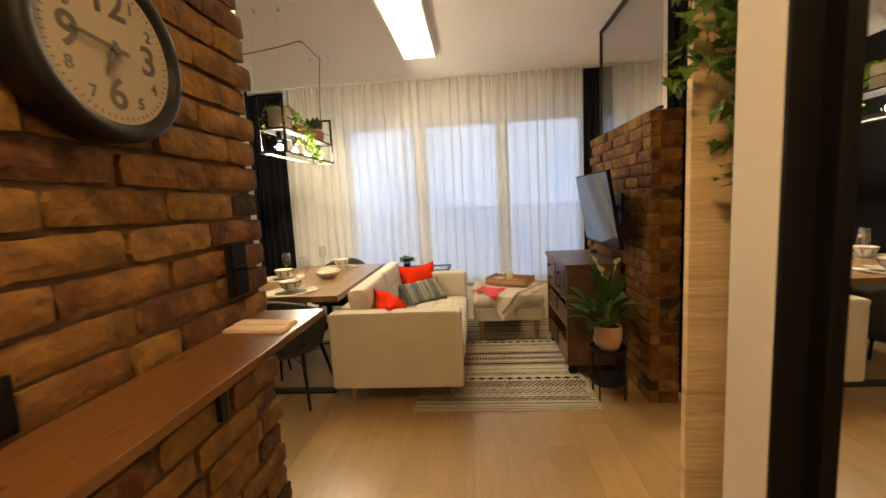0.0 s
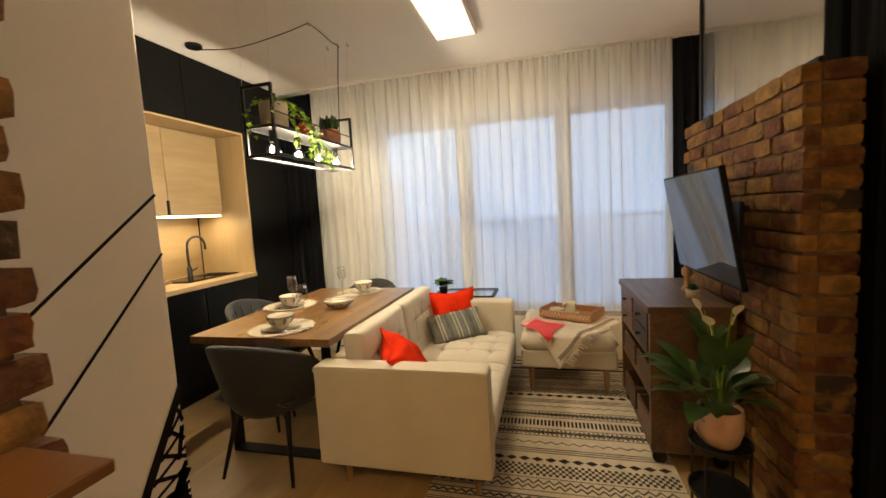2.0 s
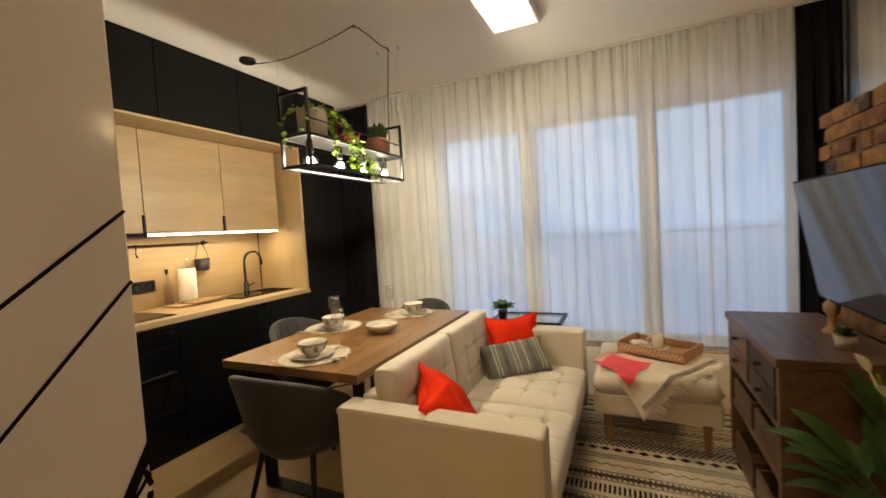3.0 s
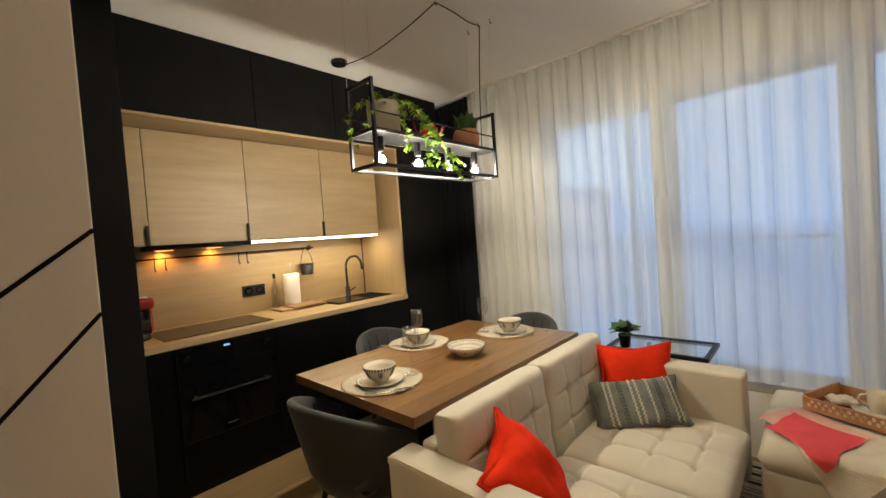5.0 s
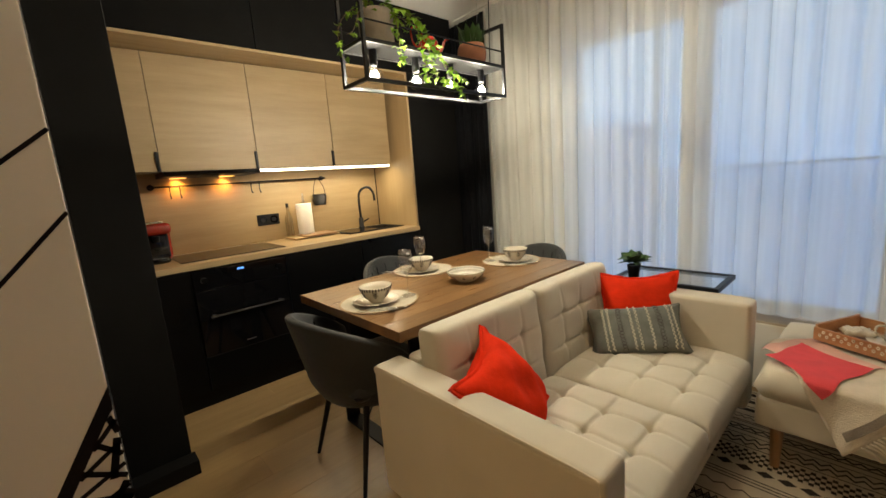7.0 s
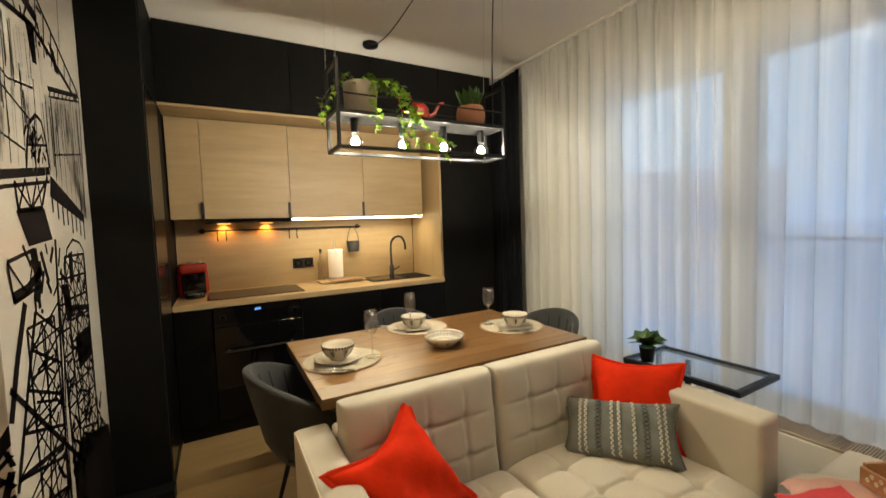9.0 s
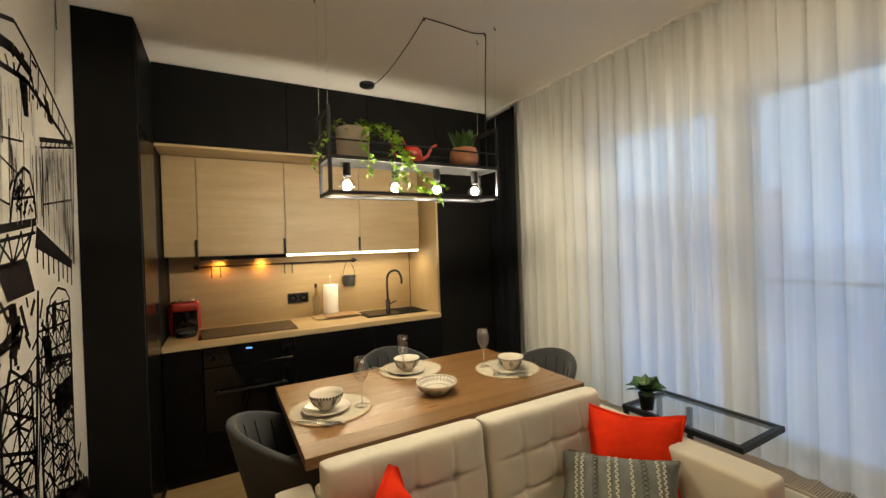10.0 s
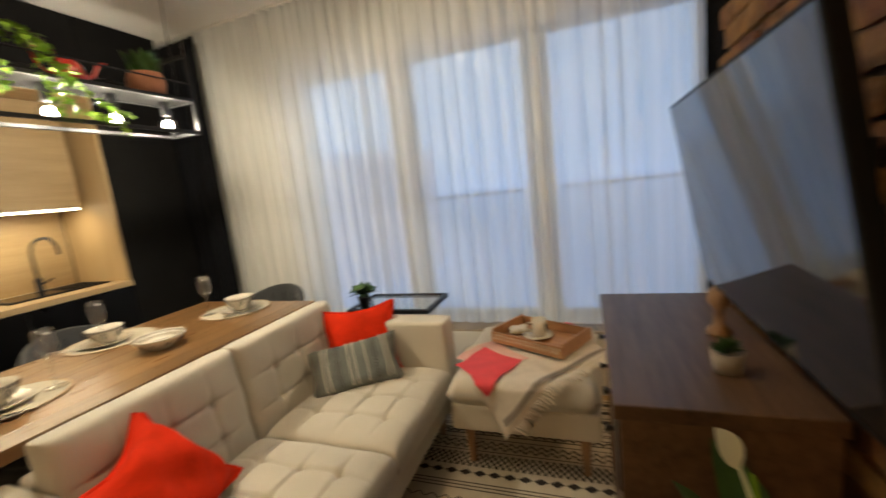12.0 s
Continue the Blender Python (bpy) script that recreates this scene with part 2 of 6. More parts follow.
M_STEEL = material("brushed_steel", (0.62, 0.61, 0.58), 0.28, metal=1.0, vary=0.1, scale=30, stretch=(1, 1, 8))
M_OAK = wood("pale_oak_board", (0.45, 0.325, 0.178), (0.335, 0.23, 0.112), 1, 0.45, 5.5, piece=0.05, bump=0.06)
M_OAKV = wood("pale_oak_upright", (0.44, 0.32, 0.175), (0.365, 0.255, 0.13), 2, 0.45, 4.5, piece=0.05, bump=0.06)
M_FLOOR = wood("floor_plank", (0.43, 0.285, 0.135), (0.335, 0.215, 0.092), 1, 0.34, 7.0, piece=0.045, coat=0.15, bump=0.06)
M_TABLE = wood("table_oak", (0.24, 0.125, 0.047), (0.135, 0.065, 0.024), 1, 0.30, 9.0, piece=0.1, coat=0.4, bump=0.08)
M_SHELF = wood("stained_shelf_wood", (0.17, 0.077, 0.027), (0.105, 0.043, 0.016), 1, 0.3, 8.0, coat=0.3, bump=0.08)
M_SIDEB = wood("dark_mango_wood", (0.15, 0.078, 0.040), (0.042, 0.020, 0.011), 1, 0.46, 9.0, piece=0.16, coat=0.15)
M_RUSTIC = material("sawn_pine", (0.80, 0.61, 0.37), 0.8, vary=0.12, scale=3.5, stretch=(0.5, 0.5, 7), bump=0.5, bump_scale=16, dirt=(0.40, 0.23, 0.10), dirt_amount=0.5)
M_LEGWOOD = wood("leg_wood", (0.34, 0.20, 0.10), (0.22, 0.12, 0.06), 2, 0.45, 14.0)
M_TRAY = wood("tray_wood", (0.42, 0.22, 0.10), (0.28, 0.13, 0.06), 0, 0.45, 14.0)
M_BRICK = brick_material("old_brick")
M_MORTAR = material("dark_mortar", (0.13, 0.075, 0.04), 0.95, vary=0.3, scale=20, bump=0.6)
M_SOFA = material("cream_weave", (0.55, 0.50, 0.41), 0.9, vary=0.06, scale=5, bump=0.25, bump_scale=420, sheen=0.25)
M_PIPING = material("cream_piping", (0.64, 0.57, 0.46), 0.9, vary=0.05, scale=9)
M_RED = material("red_velvet", (0.66, 0.032, 0.010), 0.9, vary=0.18, scale=7, bump=0.35, bump_scale=28, spec=0.05)
M_GREY = material("grey_cushion_weave", (0.16, 0.17, 0.155), 0.9, vary=0.22, scale=18, bump=0.3, bump_scale=260)
M_STITCH = material("pale_embroidery", (0.60, 0.57, 0.46), 0.9, vary=0.1)
M_VELVET = material("grey_velvet", (0.030, 0.032, 0.034), 0.75, vary=0.28, scale=7, bump=0.3, bump_scale=240, sheen=0.2)
M_CURTAIN = material("black_curtain", (0.006, 0.0065, 0.0085), 0.9, spec=0.15, vary=0.2, scale=6, bump=0.15, bump_scale=250)
M_VOILE = voile("white_voile", (0.90, 0.905, 0.885), 0.33, 0.56)
M_FRAME = material("white_window_frame", (0.62, 0.60, 0.57), 0.4, vary=0.03)
M_PANE = glass("window_glass", (0.97, 0.98, 1.0), 0.0, 0.06)
M_CLEAR = glass("clear_glass", (0.96, 0.97, 0.97), 0.0, 0.13)
M_GLASSWARE = glass("thin_table_glass", (0.985, 0.985, 0.985), 0.0, 0.12)
M_GLASSEDGE = glass("thick_glass_edge", (0.97, 0.98, 0.98), 0.05, 0.65)
M_BOTTLE = glass("bottle_glass", (0.88, 0.87, 0.80), 0.02, 0.30)
M_SMOKE = glass("partition_glass", (0.80, 0.82, 0.84), 0.0, 0.05)
M_MIRROR = material("mirror_silver", (0.9, 0.9, 0.9), 0.09, metal=1.0, vary=0.0)
M_MIRROR.node_tree.nodes["Principled BSDF"].inputs["Roughness"].links[0].from_node.inputs[1].default_value = 0.0
M_MIRROR.node_tree.nodes["Principled BSDF"].inputs["Roughness"].links[0].from_node.inputs[2].default_value = 0.01
M_SCREEN = material("tv_screen", (0.010, 0.011, 0.013), 0.05, vary=0.05, spec=0.9)
M_GLOSSBLACK = material("black_glass", (0.004, 0.004, 0.005), 0.05, vary=0.1, spec=0.5)
M_PORC = material("cream_glaze", (0.56, 0.505, 0.41), 0.22, vary=0.05, scale=12, coat=0.3)
M_PRINT = material("dark_glaze_print", (0.06, 0.05, 0.045), 0.3, vary=0.2)
M_MAT = material("woven_placemat", (0.47, 0.41, 0.31), 0.95, vary=0.12, scale=30, bump=0.5, bump_scale=160)
M_MATRIM = material("placemat_braid", (0.40, 0.28, 0.17), 0.95, vary=0.2, scale=30, bump=0.5)
M_LEAF = material("ivy_leaf", (0.20, 0.36, 0.03), 0.55, vary=0.35, scale=9, spec=0.15)
M_IVYDARK = material("dark_ivy_leaf", (0.11, 0.22, 0.045), 0.5, vary=0.35, scale=9, spec=0.3)
M_LEAFDARK = material("dark_leaf", (0.040, 0.095, 0.024), 0.38, vary=0.4, scale=12, coat=0.15)
M_STEM = material("vine_stem", (0.16, 0.11, 0.05), 0.7, vary=0.2)
M_FLOWER = material("spathe_white", (0.72, 0.72, 0.55), 0.5, vary=0.06)
M_TERRA = material("terracotta", (0.30, 0.125, 0.07), 0.8, vary=0.15, scale=14, bump=0.15)
M_STONEPOT = material("pale_stone_pot", (0.34, 0.29, 0.23), 0.85, vary=0.12, scale=16, bump=0.2)
M_FACEPOT = material("pinkish_clay", (0.52, 0.33, 0.24), 0.7, vary=0.12, scale=14, bump=0.1)
M_SOIL = material("soil", (0.05, 0.035, 0.025), 0.95, vary=0.4, scale=40, bump=0.8)
M_RUG = material("rug_wool", (0.62, 0.54, 0.42), 0.95, vary=0.10, scale=14, bump=0.7, bump_scale=260)
M_RUGDARK = material("rug_dark_yarn", (0.03, 0.022, 0.018), 0.95, vary=0.3, scale=30, bump=0.5, bump_scale=260)
M_RUGGREY = material("rug_grey_yarn", (0.13, 0.105, 0.08), 0.95, vary=0.2, scale=30, bump=0.5, bump_scale=260)
M_RUGRED = material("rug_red_yarn", (0.13, 0.035, 0.028), 0.95, vary=0.3, scale=30)
M_BLANKET = material("cream_wool", (0.66, 0.58, 0.47), 0.95, vary=0.1, scale=16, bump=0.5, bump_scale=220)
M_STRIPE = material("grey_wool", (0.27, 0.23, 0.19), 0.95, vary=0.15, scale=16, bump=0.5, bump_scale=220)
M_CORAL = material("coral_wool", (0.72, 0.07, 0.085), 0.95, vary=0.1, scale=16, bump=0.5, bump_scale=220)
M_PINK = material("pale_pink_wool", (0.72, 0.42, 0.35), 0.95, vary=0.1, scale=16, bump=0.5, bump_scale=220)
M_REDENAMEL = material("red_enamel", (0.42, 0.03, 0.02), 0.25, vary=0.1, coat=0.4)
M_PAPER = material("kitchen_paper", (0.80, 0.77, 0.72), 0.9, vary=0.03, bump=0.2, bump_scale=150)
M_NAPKIN = material("napkin_cloth", (0.66, 0.50, 0.40), 0.9, vary=0.06, scale=20, bump=0.3, bump_scale=260)
M_DIAL = material("clock_dial", (0.32, 0.275, 0.22), 0.6, vary=0.06, scale=6)
M_OCHRE = material("ochre_blanket", (0.62, 0.27, 0.02), 0.9, vary=0.12, scale=8, bump=0.2)
M_GRILLE = material("ledge_grille", (0.42, 0.35, 0.27), 0.6, vary=0.08)
M_BULB = glow("bulb_filament", (1.0, 0.88, 0.66), 120)
M_PANEL = glow("light_panel", (1.0, 0.91, 0.70), 2.6)
M_STRIP = glow("strip_diffuser", (1.0, 0.86, 0.60), 12)
M_HOODLED = glow("hood_lamp", (1.0, 0.50, 0.12), 4.5)
M_DISPLAY = glow("oven_display", (0.12, 0.35, 1.0), 2.5)
# ground and facade emit light themselves, dusk light put into their colour
M_GROUND = glow("glowing_ground", (0.37, 0.57, 0.92), 0.88)
M_FACADE = glow("glowing_facade", (0.40, 0.52, 0.74), 0.80)

# ---------------------------------------------------------------- mesh helpers
def part(name, bm, mat, parent=None, label="", smooth=False):
    """Links a bmesh as one mesh object, under a thing or a part."""
    me = bpy.data.meshes.new(name)
    bm.normal_update()
    bm.to_mesh(me)
    bm.free()
    me.materials.append(mat)
    if smooth:
        for p in me.polygons:
            p.use_smooth = True
    ob = new(name, me)
    if parent:
        ob.parent = parent
    if label:
        ob["label"] = label
    return ob


def thing(name, label, category, at=(0, 0, 0), rz=0, group="", kind=""):
    ob = new(name)
    ob.empty_display_size = 0.05
    ob.matrix_basis = pose(*at, 0, 0, rz)
    return tagged(ob, label, category, group, kind)


def solid(name, bm, mat, label, category, kind="", group="", smooth=False):
    return tagged(part(name, bm, mat, smooth=smooth), label, category, group, kind)


def box(x0, x1, y0, y1, z0, z1, bevel=0.0, seg=2, bm=None, m=None):
    own = bmesh.new()
    bmesh.ops.create_cube(own, size=1)
    for v in own.verts:
        v.co = Vector((x0 + (v.co.x + .5) * (x1 - x0), y0 + (v.co.y + .5) * (y1 - y0), z0 + (v.co.z + .5) * (z1 - z0)))
    if bevel:
        bmesh.ops.bevel(own, geom=own.edges[:], offset=bevel, segments=seg, profile=0.6, affect="EDGES", clamp_overlap=True)
    if m:
        own.transform(m)
    return merge(bm, own)


def merge(bm, own):
    if bm is None:
        return own
    me = bpy.data.meshes.new("tmp")
    own.to_mesh(me)
    own.free()
    bm.from_mesh(me)
    bpy.data.meshes.remove(me)
    return bm


def lathe(profile, seg=28, bm=None, at=(0, 0, 0)):
    """Turns a profile of (radius, z) about the upright axis."""
    own = bmesh.new()
    rings = []
    for r, z in profile:
        if r < 1e-5:
            rings.append([own.verts.new((at[0], at[1], at[2] + z))])
        else:
            rings.append([own.verts.new((at[0] + r * math.cos(2 * math.pi * i / seg), at[1] + r * math.sin(2 * math.pi * i / seg), at[2] + z)) for i in range(seg)])
    for a, b in zip(rings, rings[1:]):
        for i in range(seg):
            j = (i + 1) % seg
            if len(a) == 1 and len(b) == 1:
                continue
            if len(a) == 1:
                own.faces.new((a[0], b[j], b[i]))
            elif len(b) == 1:
                own.faces.new((a[i], a[j], b[0]))
            else:
                own.faces.new((a[i], a[j], b[j], b[i]))
    bmesh.ops.recalc_face_normals(own, faces=own.faces[:])
    return merge(bm, own)


def tube(points, r0, r1=None, seg=10, bm=None, flat=1.0):
    """A round bar along points, tapering from r0 to r1."""
    r1 = r0 if r1 is None else r1
    own = bmesh.new()
    pts = [Vector(p) for p in points]
    rings, up = [], Vector((0, 0, 1))
    for i, p in enumerate(pts):
        d = (pts[min(i + 1, len(pts) - 1)] - pts[max(i - 1, 0)]).normalized()
        side = d.cross(up)
        if side.length < 0.05:
            side = d.cross(Vector((1, 0, 0)))
        side.normalize()
        top = side.cross(d)
        r = r0 + (r1 - r0) * i / max(1, len(pts) - 1)
        rings.append([own.verts.new(p + r * (side * math.cos(2 * math.pi * k / seg) + flat * top * math.sin(2 * math.pi * k / seg))) for k in range(seg)])
    for a, b in zip(rings, rings[1:]):
        for k in range(seg):
            own.faces.new((a[k], a[(k + 1) % seg], b[(k + 1) % seg], b[k]))
    own.faces.new(list(reversed(rings[0])))
    own.faces.new(rings[-1])
    bmesh.ops.recalc_face_normals(own, faces=own.faces[:])
    return merge(bm, own)


def curve_points(pts, n=8):
    """A smooth line through points."""
    pts = [Vector(p) for p in pts]
    out = []
    for i in range(len(pts) - 1):
        p0, p1, p2, p3 = pts[max(i - 1, 0)], pts[i], pts[i + 1], pts[min(i + 2, len(pts) - 1)]
        for k in range(n):
            t = k / n
            out.append(0.5 * (2 * p1 + (p2 - p0) * t + (2 * p0 - 5 * p1 + 4 * p2 - p3) * t * t + (3 * p1 - p0 - 3 * p2 + p3) * t ** 3))
    return out + [pts[-1]]


def grid_sheet(nu, nv, fn, thick=0.0, closed=False):
    """A sheet of nu by nv cells at fn(u, v); with thick, given a back and an edge."""
    bm = bmesh.new()
    vs = [[bm.verts.new(fn(i / nu, j / nv)) for j in range(nv + 1)] for i in range(nu + 1)]
    for i in range(nu):
        for j in range(nv):
            bm.faces.new((vs[i][j], vs[i + 1][j], vs[i + 1][j + 1], vs[i][j + 1]))
    bm.normal_update()
    if thick:
        bmesh.ops.solidify(bm, geom=bm.faces[:], thickness=thick)
    return bm


def cushion(w, h, d, tufts=(), n=18, bulge=0.5, ears=0.0, wobble=0.004, seed=0, power=6, deep=1.0):
    """A stuffed cushion lying in x and y, thick in z, with optional button tufts [(x, y)] on its top."""
    bm = bmesh.new()
    rr = random.Random(seed)
    ph = [rr.uniform(0, 6) for _ in range(4)]
    top, bot = {}, {}
    for i in range(n + 1):
        for j in range(n + 1):
            u, v = 2 * i / n - 1, 2 * j / n - 1
            if power > 6:
                u, v = (.4 * u + .6 * math.sin(math.pi / 2 * u)), (.4 * v + .6 * math.sin(math.pi / 2 * v))
            su, sv = 1 - abs(u) ** power, 1 - abs(v) ** power
            e = (max(0, su) * max(0, sv)) ** bulge
            pinch = 1 - ears * 0.10 * ((1 - v * v) * abs(u) + (1 - u * u) * abs(v)) * 2 * max(abs(u), abs(v)) ** 3
            x, y = u * w / 2 * pinch, v * h / 2 * pinch
            z = d / 2 * e + wobble * math.sin(7 * u + ph[0]) * math.sin(6 * v + ph[1]) * e
            for tx, ty in tufts:
                q = ((x - tx) ** 2 + (y - ty) ** 2)
                z -= d * deep * 0.14 * math.exp(-q / 0.0004)
                z -= d * deep * 0.075 * (math.exp(-((x - tx) / 0.0075) ** 2) + math.exp(-((y - ty) / 0.0075) ** 2)) * e * math.exp(-q / 0.012)
            edge = i in (0, n) or j in (0, n)
            top[i, j] = bm.verts.new((x, y, 0 if edge else z))
            bot[i, j] = top[i, j] if edge else bm.verts.new((x, y, -d / 2 * e))
    for i in range(n):
        for j in range(n):
            bm.faces.new((top[i, j], top[i + 1, j], top[i + 1, j + 1], top[i, j + 1]))
            q = (bot[i, j], bot[i, j + 1], bot[i + 1, j + 1], bot[i + 1, j])
            if len(set(q)) == 4 and not all(a is b for a, b in zip(sorted(map(id, q)), sorted(map(id, (top[i, j], top[i + 1, j], top[i + 1, j + 1], top[i, j + 1]))))):
                try:
                    bm.faces.new(q)
                except ValueError:
                    pass
    return bm


def shared_piece(name, mesh, parent, loc, rot=None):
    ob = new(name, mesh)
    ob.parent = parent
    ob.matrix_basis = Matrix.Translation(loc) if rot is None else Matrix.Translation(loc) @ rot
    return ob


def mesh_of(bm, mat, name):
    me = bpy.data.meshes.new(name)
    bm.to_mesh(me)
    bm.free()
    me.materials.append(mat)
    return me


def move(bm, m):
    bm.transform(m)
    return bm


# ---------------------------------------------------------------- setting
X0, X1, Y0, Y1 = -2.2, 5.2, -3.8, 2.16
structure = dict(kind="structure")
floor = solid("floor", box(X0, X1, Y0, Y1, -0.12, -0.012), M_MORTAR, "pale oak laminate plank floor", "floor", **structure)
solid("ceiling", box(X0 - .2, X1 + .2, Y0 - .2, Y1 + .3, CEIL, CEIL + 0.15), M_CEIL, "smooth white painted ceiling", "ceiling", **structure)
solid("wall_west", box(X0 - .2, X0, Y0, Y1, 0, CEIL), M_WALL, "plain painted wall behind the kitchen", "wall", **structure)
solid("wall_east", box(X1, X1 + .2, Y0, Y1, 0, CEIL), M_WALL, "plain painted bedroom wall", "wall", **structure)
solid("wall_south", box(X0, X1, Y0 - .2, Y0, 0, CEIL), M_WALL, "plain painted wall behind the hallway", "wall", **structure)

# window wall with openings: a low parapet, a lintel, piers
WIN = [(-0.555, 0.28), (0.365, 1.24), (1.315, 2.195), (2.9, 3.55), (3.68, 4.5)]
SILL, HEAD = 0.36, 2.24
wn = box(X0, X1, Y1, Y1 + .28, 0, SILL)
box(X0, X1, Y1, Y1 + .28, HEAD, CEIL, bm=wn)
_e = [X0] + [v for w in WIN for v in w] + [X1]
for a, b in zip(_e[::2], _e[1::2]):
    box(a, b, Y1, Y1 + .28, SILL, HEAD, bm=wn)
solid("wall_north", wn, M_WALL, "white painted window wall with tall openings", "wall", **structure)
for k, (a, b) in enumerate(WIN):
    w = thing("window_%d" % (k + 1), "tall white-framed window at dusk", "window", ((a + b) / 2, Y1 + .06, SILL), kind="structure")
    hw, hh = (b - a) / 2, HEAD - SILL
    fr = box(-hw, -hw + .035, 0, .07, 0, hh, .004)
    box(hw - .035, hw, 0, .07, 0, hh, .004, bm=fr)
    box(-hw + .035, hw - .035, 0, .07, 0, .05, .004, bm=fr)
    box(-hw + .035, hw - .035, 0, .07, hh - .035, hh, .004, bm=fr)
    box(-hw + .035, hw - .035, .05, .07, .875, .887, .002, bm=fr)
    part("window_frame", fr, M_FRAME, w)
    pane = part("pane", box(-hw + .035, hw - .035, .03, .038, .05, hh - .035), M_PANE, w)
    pane.visible_shadow = False

# ledge with a convector grille below the windows
ledge = thing("window_ledge", "low white convector ledge with a beige slotted grille", "ledge", (0, 0, 0), kind="structure")
part("casing", box(-1.55, 2.6, 1.865, Y1, 0, .385, .006), M_WALL, ledge)
part("grille_frame", box(-1.5, 2.55, 1.868, 1.878, .385, .398, .002), M_GRILLE, ledge)
# thin black sheet on the casing, painted-in shade beneath the slots
part("well", box(-1.5, 2.55, 1.879, 2.03, .3852, .3858), M_METAL, ledge, "black sheet in place of the shade under the grille bars")
gr = bmesh.new()
for i in range(420):
    x = -1.5 + i * .0096
    box(x, x + .0045, 1.878, 2.03, .386, .395, bm=gr)
tagged(part("grille_bars", gr, M_GRILLE, ledge, "beige grille bars"), kind="stuff")

# outside, glowing in place of dusk light: ground far below, neighbouring block, distance
solid("ground", box(-900, 900, 4, 1800, -14.2, -14), M_GROUND, "dim bluish ground far below, glowing by itself for dusk light", "ground", kind="structure")
SKYGLOW = glow("dusk_sky", (0.41, 0.66, 0.95), 1.14)
bd = bmesh.new()
bmesh.ops.create_grid(bd, x_segments=1, y_segments=1, size=1)
bd.transform(pose(0, 900, 300, 90, 0, 0) @ Matrix.Diagonal((1600, 320, 1, 1)))
solid("backdrop", bd, SKYGLOW, "pale blue dusk sky", "sky", kind="structure")
nb = thing("apartment_building", "dim grey flat-roofed block of flats across the street, glowing by itself", "building", (-24.5, 70, -14), 51.5)
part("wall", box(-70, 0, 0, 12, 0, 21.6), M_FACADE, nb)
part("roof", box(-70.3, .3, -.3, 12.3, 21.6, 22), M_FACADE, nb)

# hallway and corner walls
solid("wall_hall_core", box(-1.05, .195, Y0, -1.34, 0, CEIL), M_WALL, "wall core that carries the old bricks", "wall", **structure)
mural_wall = solid("wall_mural", box(-1.03, -.037, -1.34, -.82, 0, CEIL, .004), M_MURAL, "glossy cream mural wall with a black steel crane print", "wall", **structure)
solid("wall_hall_east", box(1.518, 1.70, -1.742, -1.6, 0, CEIL, .004), M_WALL, "smooth warm white hallway wall end", "wall", **structure)
solid("wall_hall_back", box(1.612, 1.70, Y0, -1.742, 0, CEIL), M_WALL, "plain wall behind the mirrored wardrobe front", "wall", **structure)
solid("wall_alcove", box(2.45, 2.6, Y0, -1.184, 0, CEIL), M_WALL, "plain white wall of an alcove", "wall", **structure)

# timber door panel slid aside
pier = thing("sliding_door", "rough sawn pale pine sliding door panel", "sliding door", (1.64, -1.184, 0), kind="structure")
part("door_leaf", box(0, .80, 0, .034, .01, CEIL - .02, .004), M_RUSTIC, pier)

# skirting
solid("baseboard", box(-1.032, -.935, -.82, -.566, 0, .07, .003), M_BLACK, "black skirting of the tall unit", "baseboard", **structure)

# ---------------------------------------------------------------- kitchen
FX = -1.55            # front of the kitchen fascia and fronts
NY0, NY1 = -0.58, 1.39


def handle(parent, x, y, z0, z1):
    part("handle", box(x, x + .016, y - .008, y + .008, z0, z1, .003), M_METAL, parent, "black metal pull")


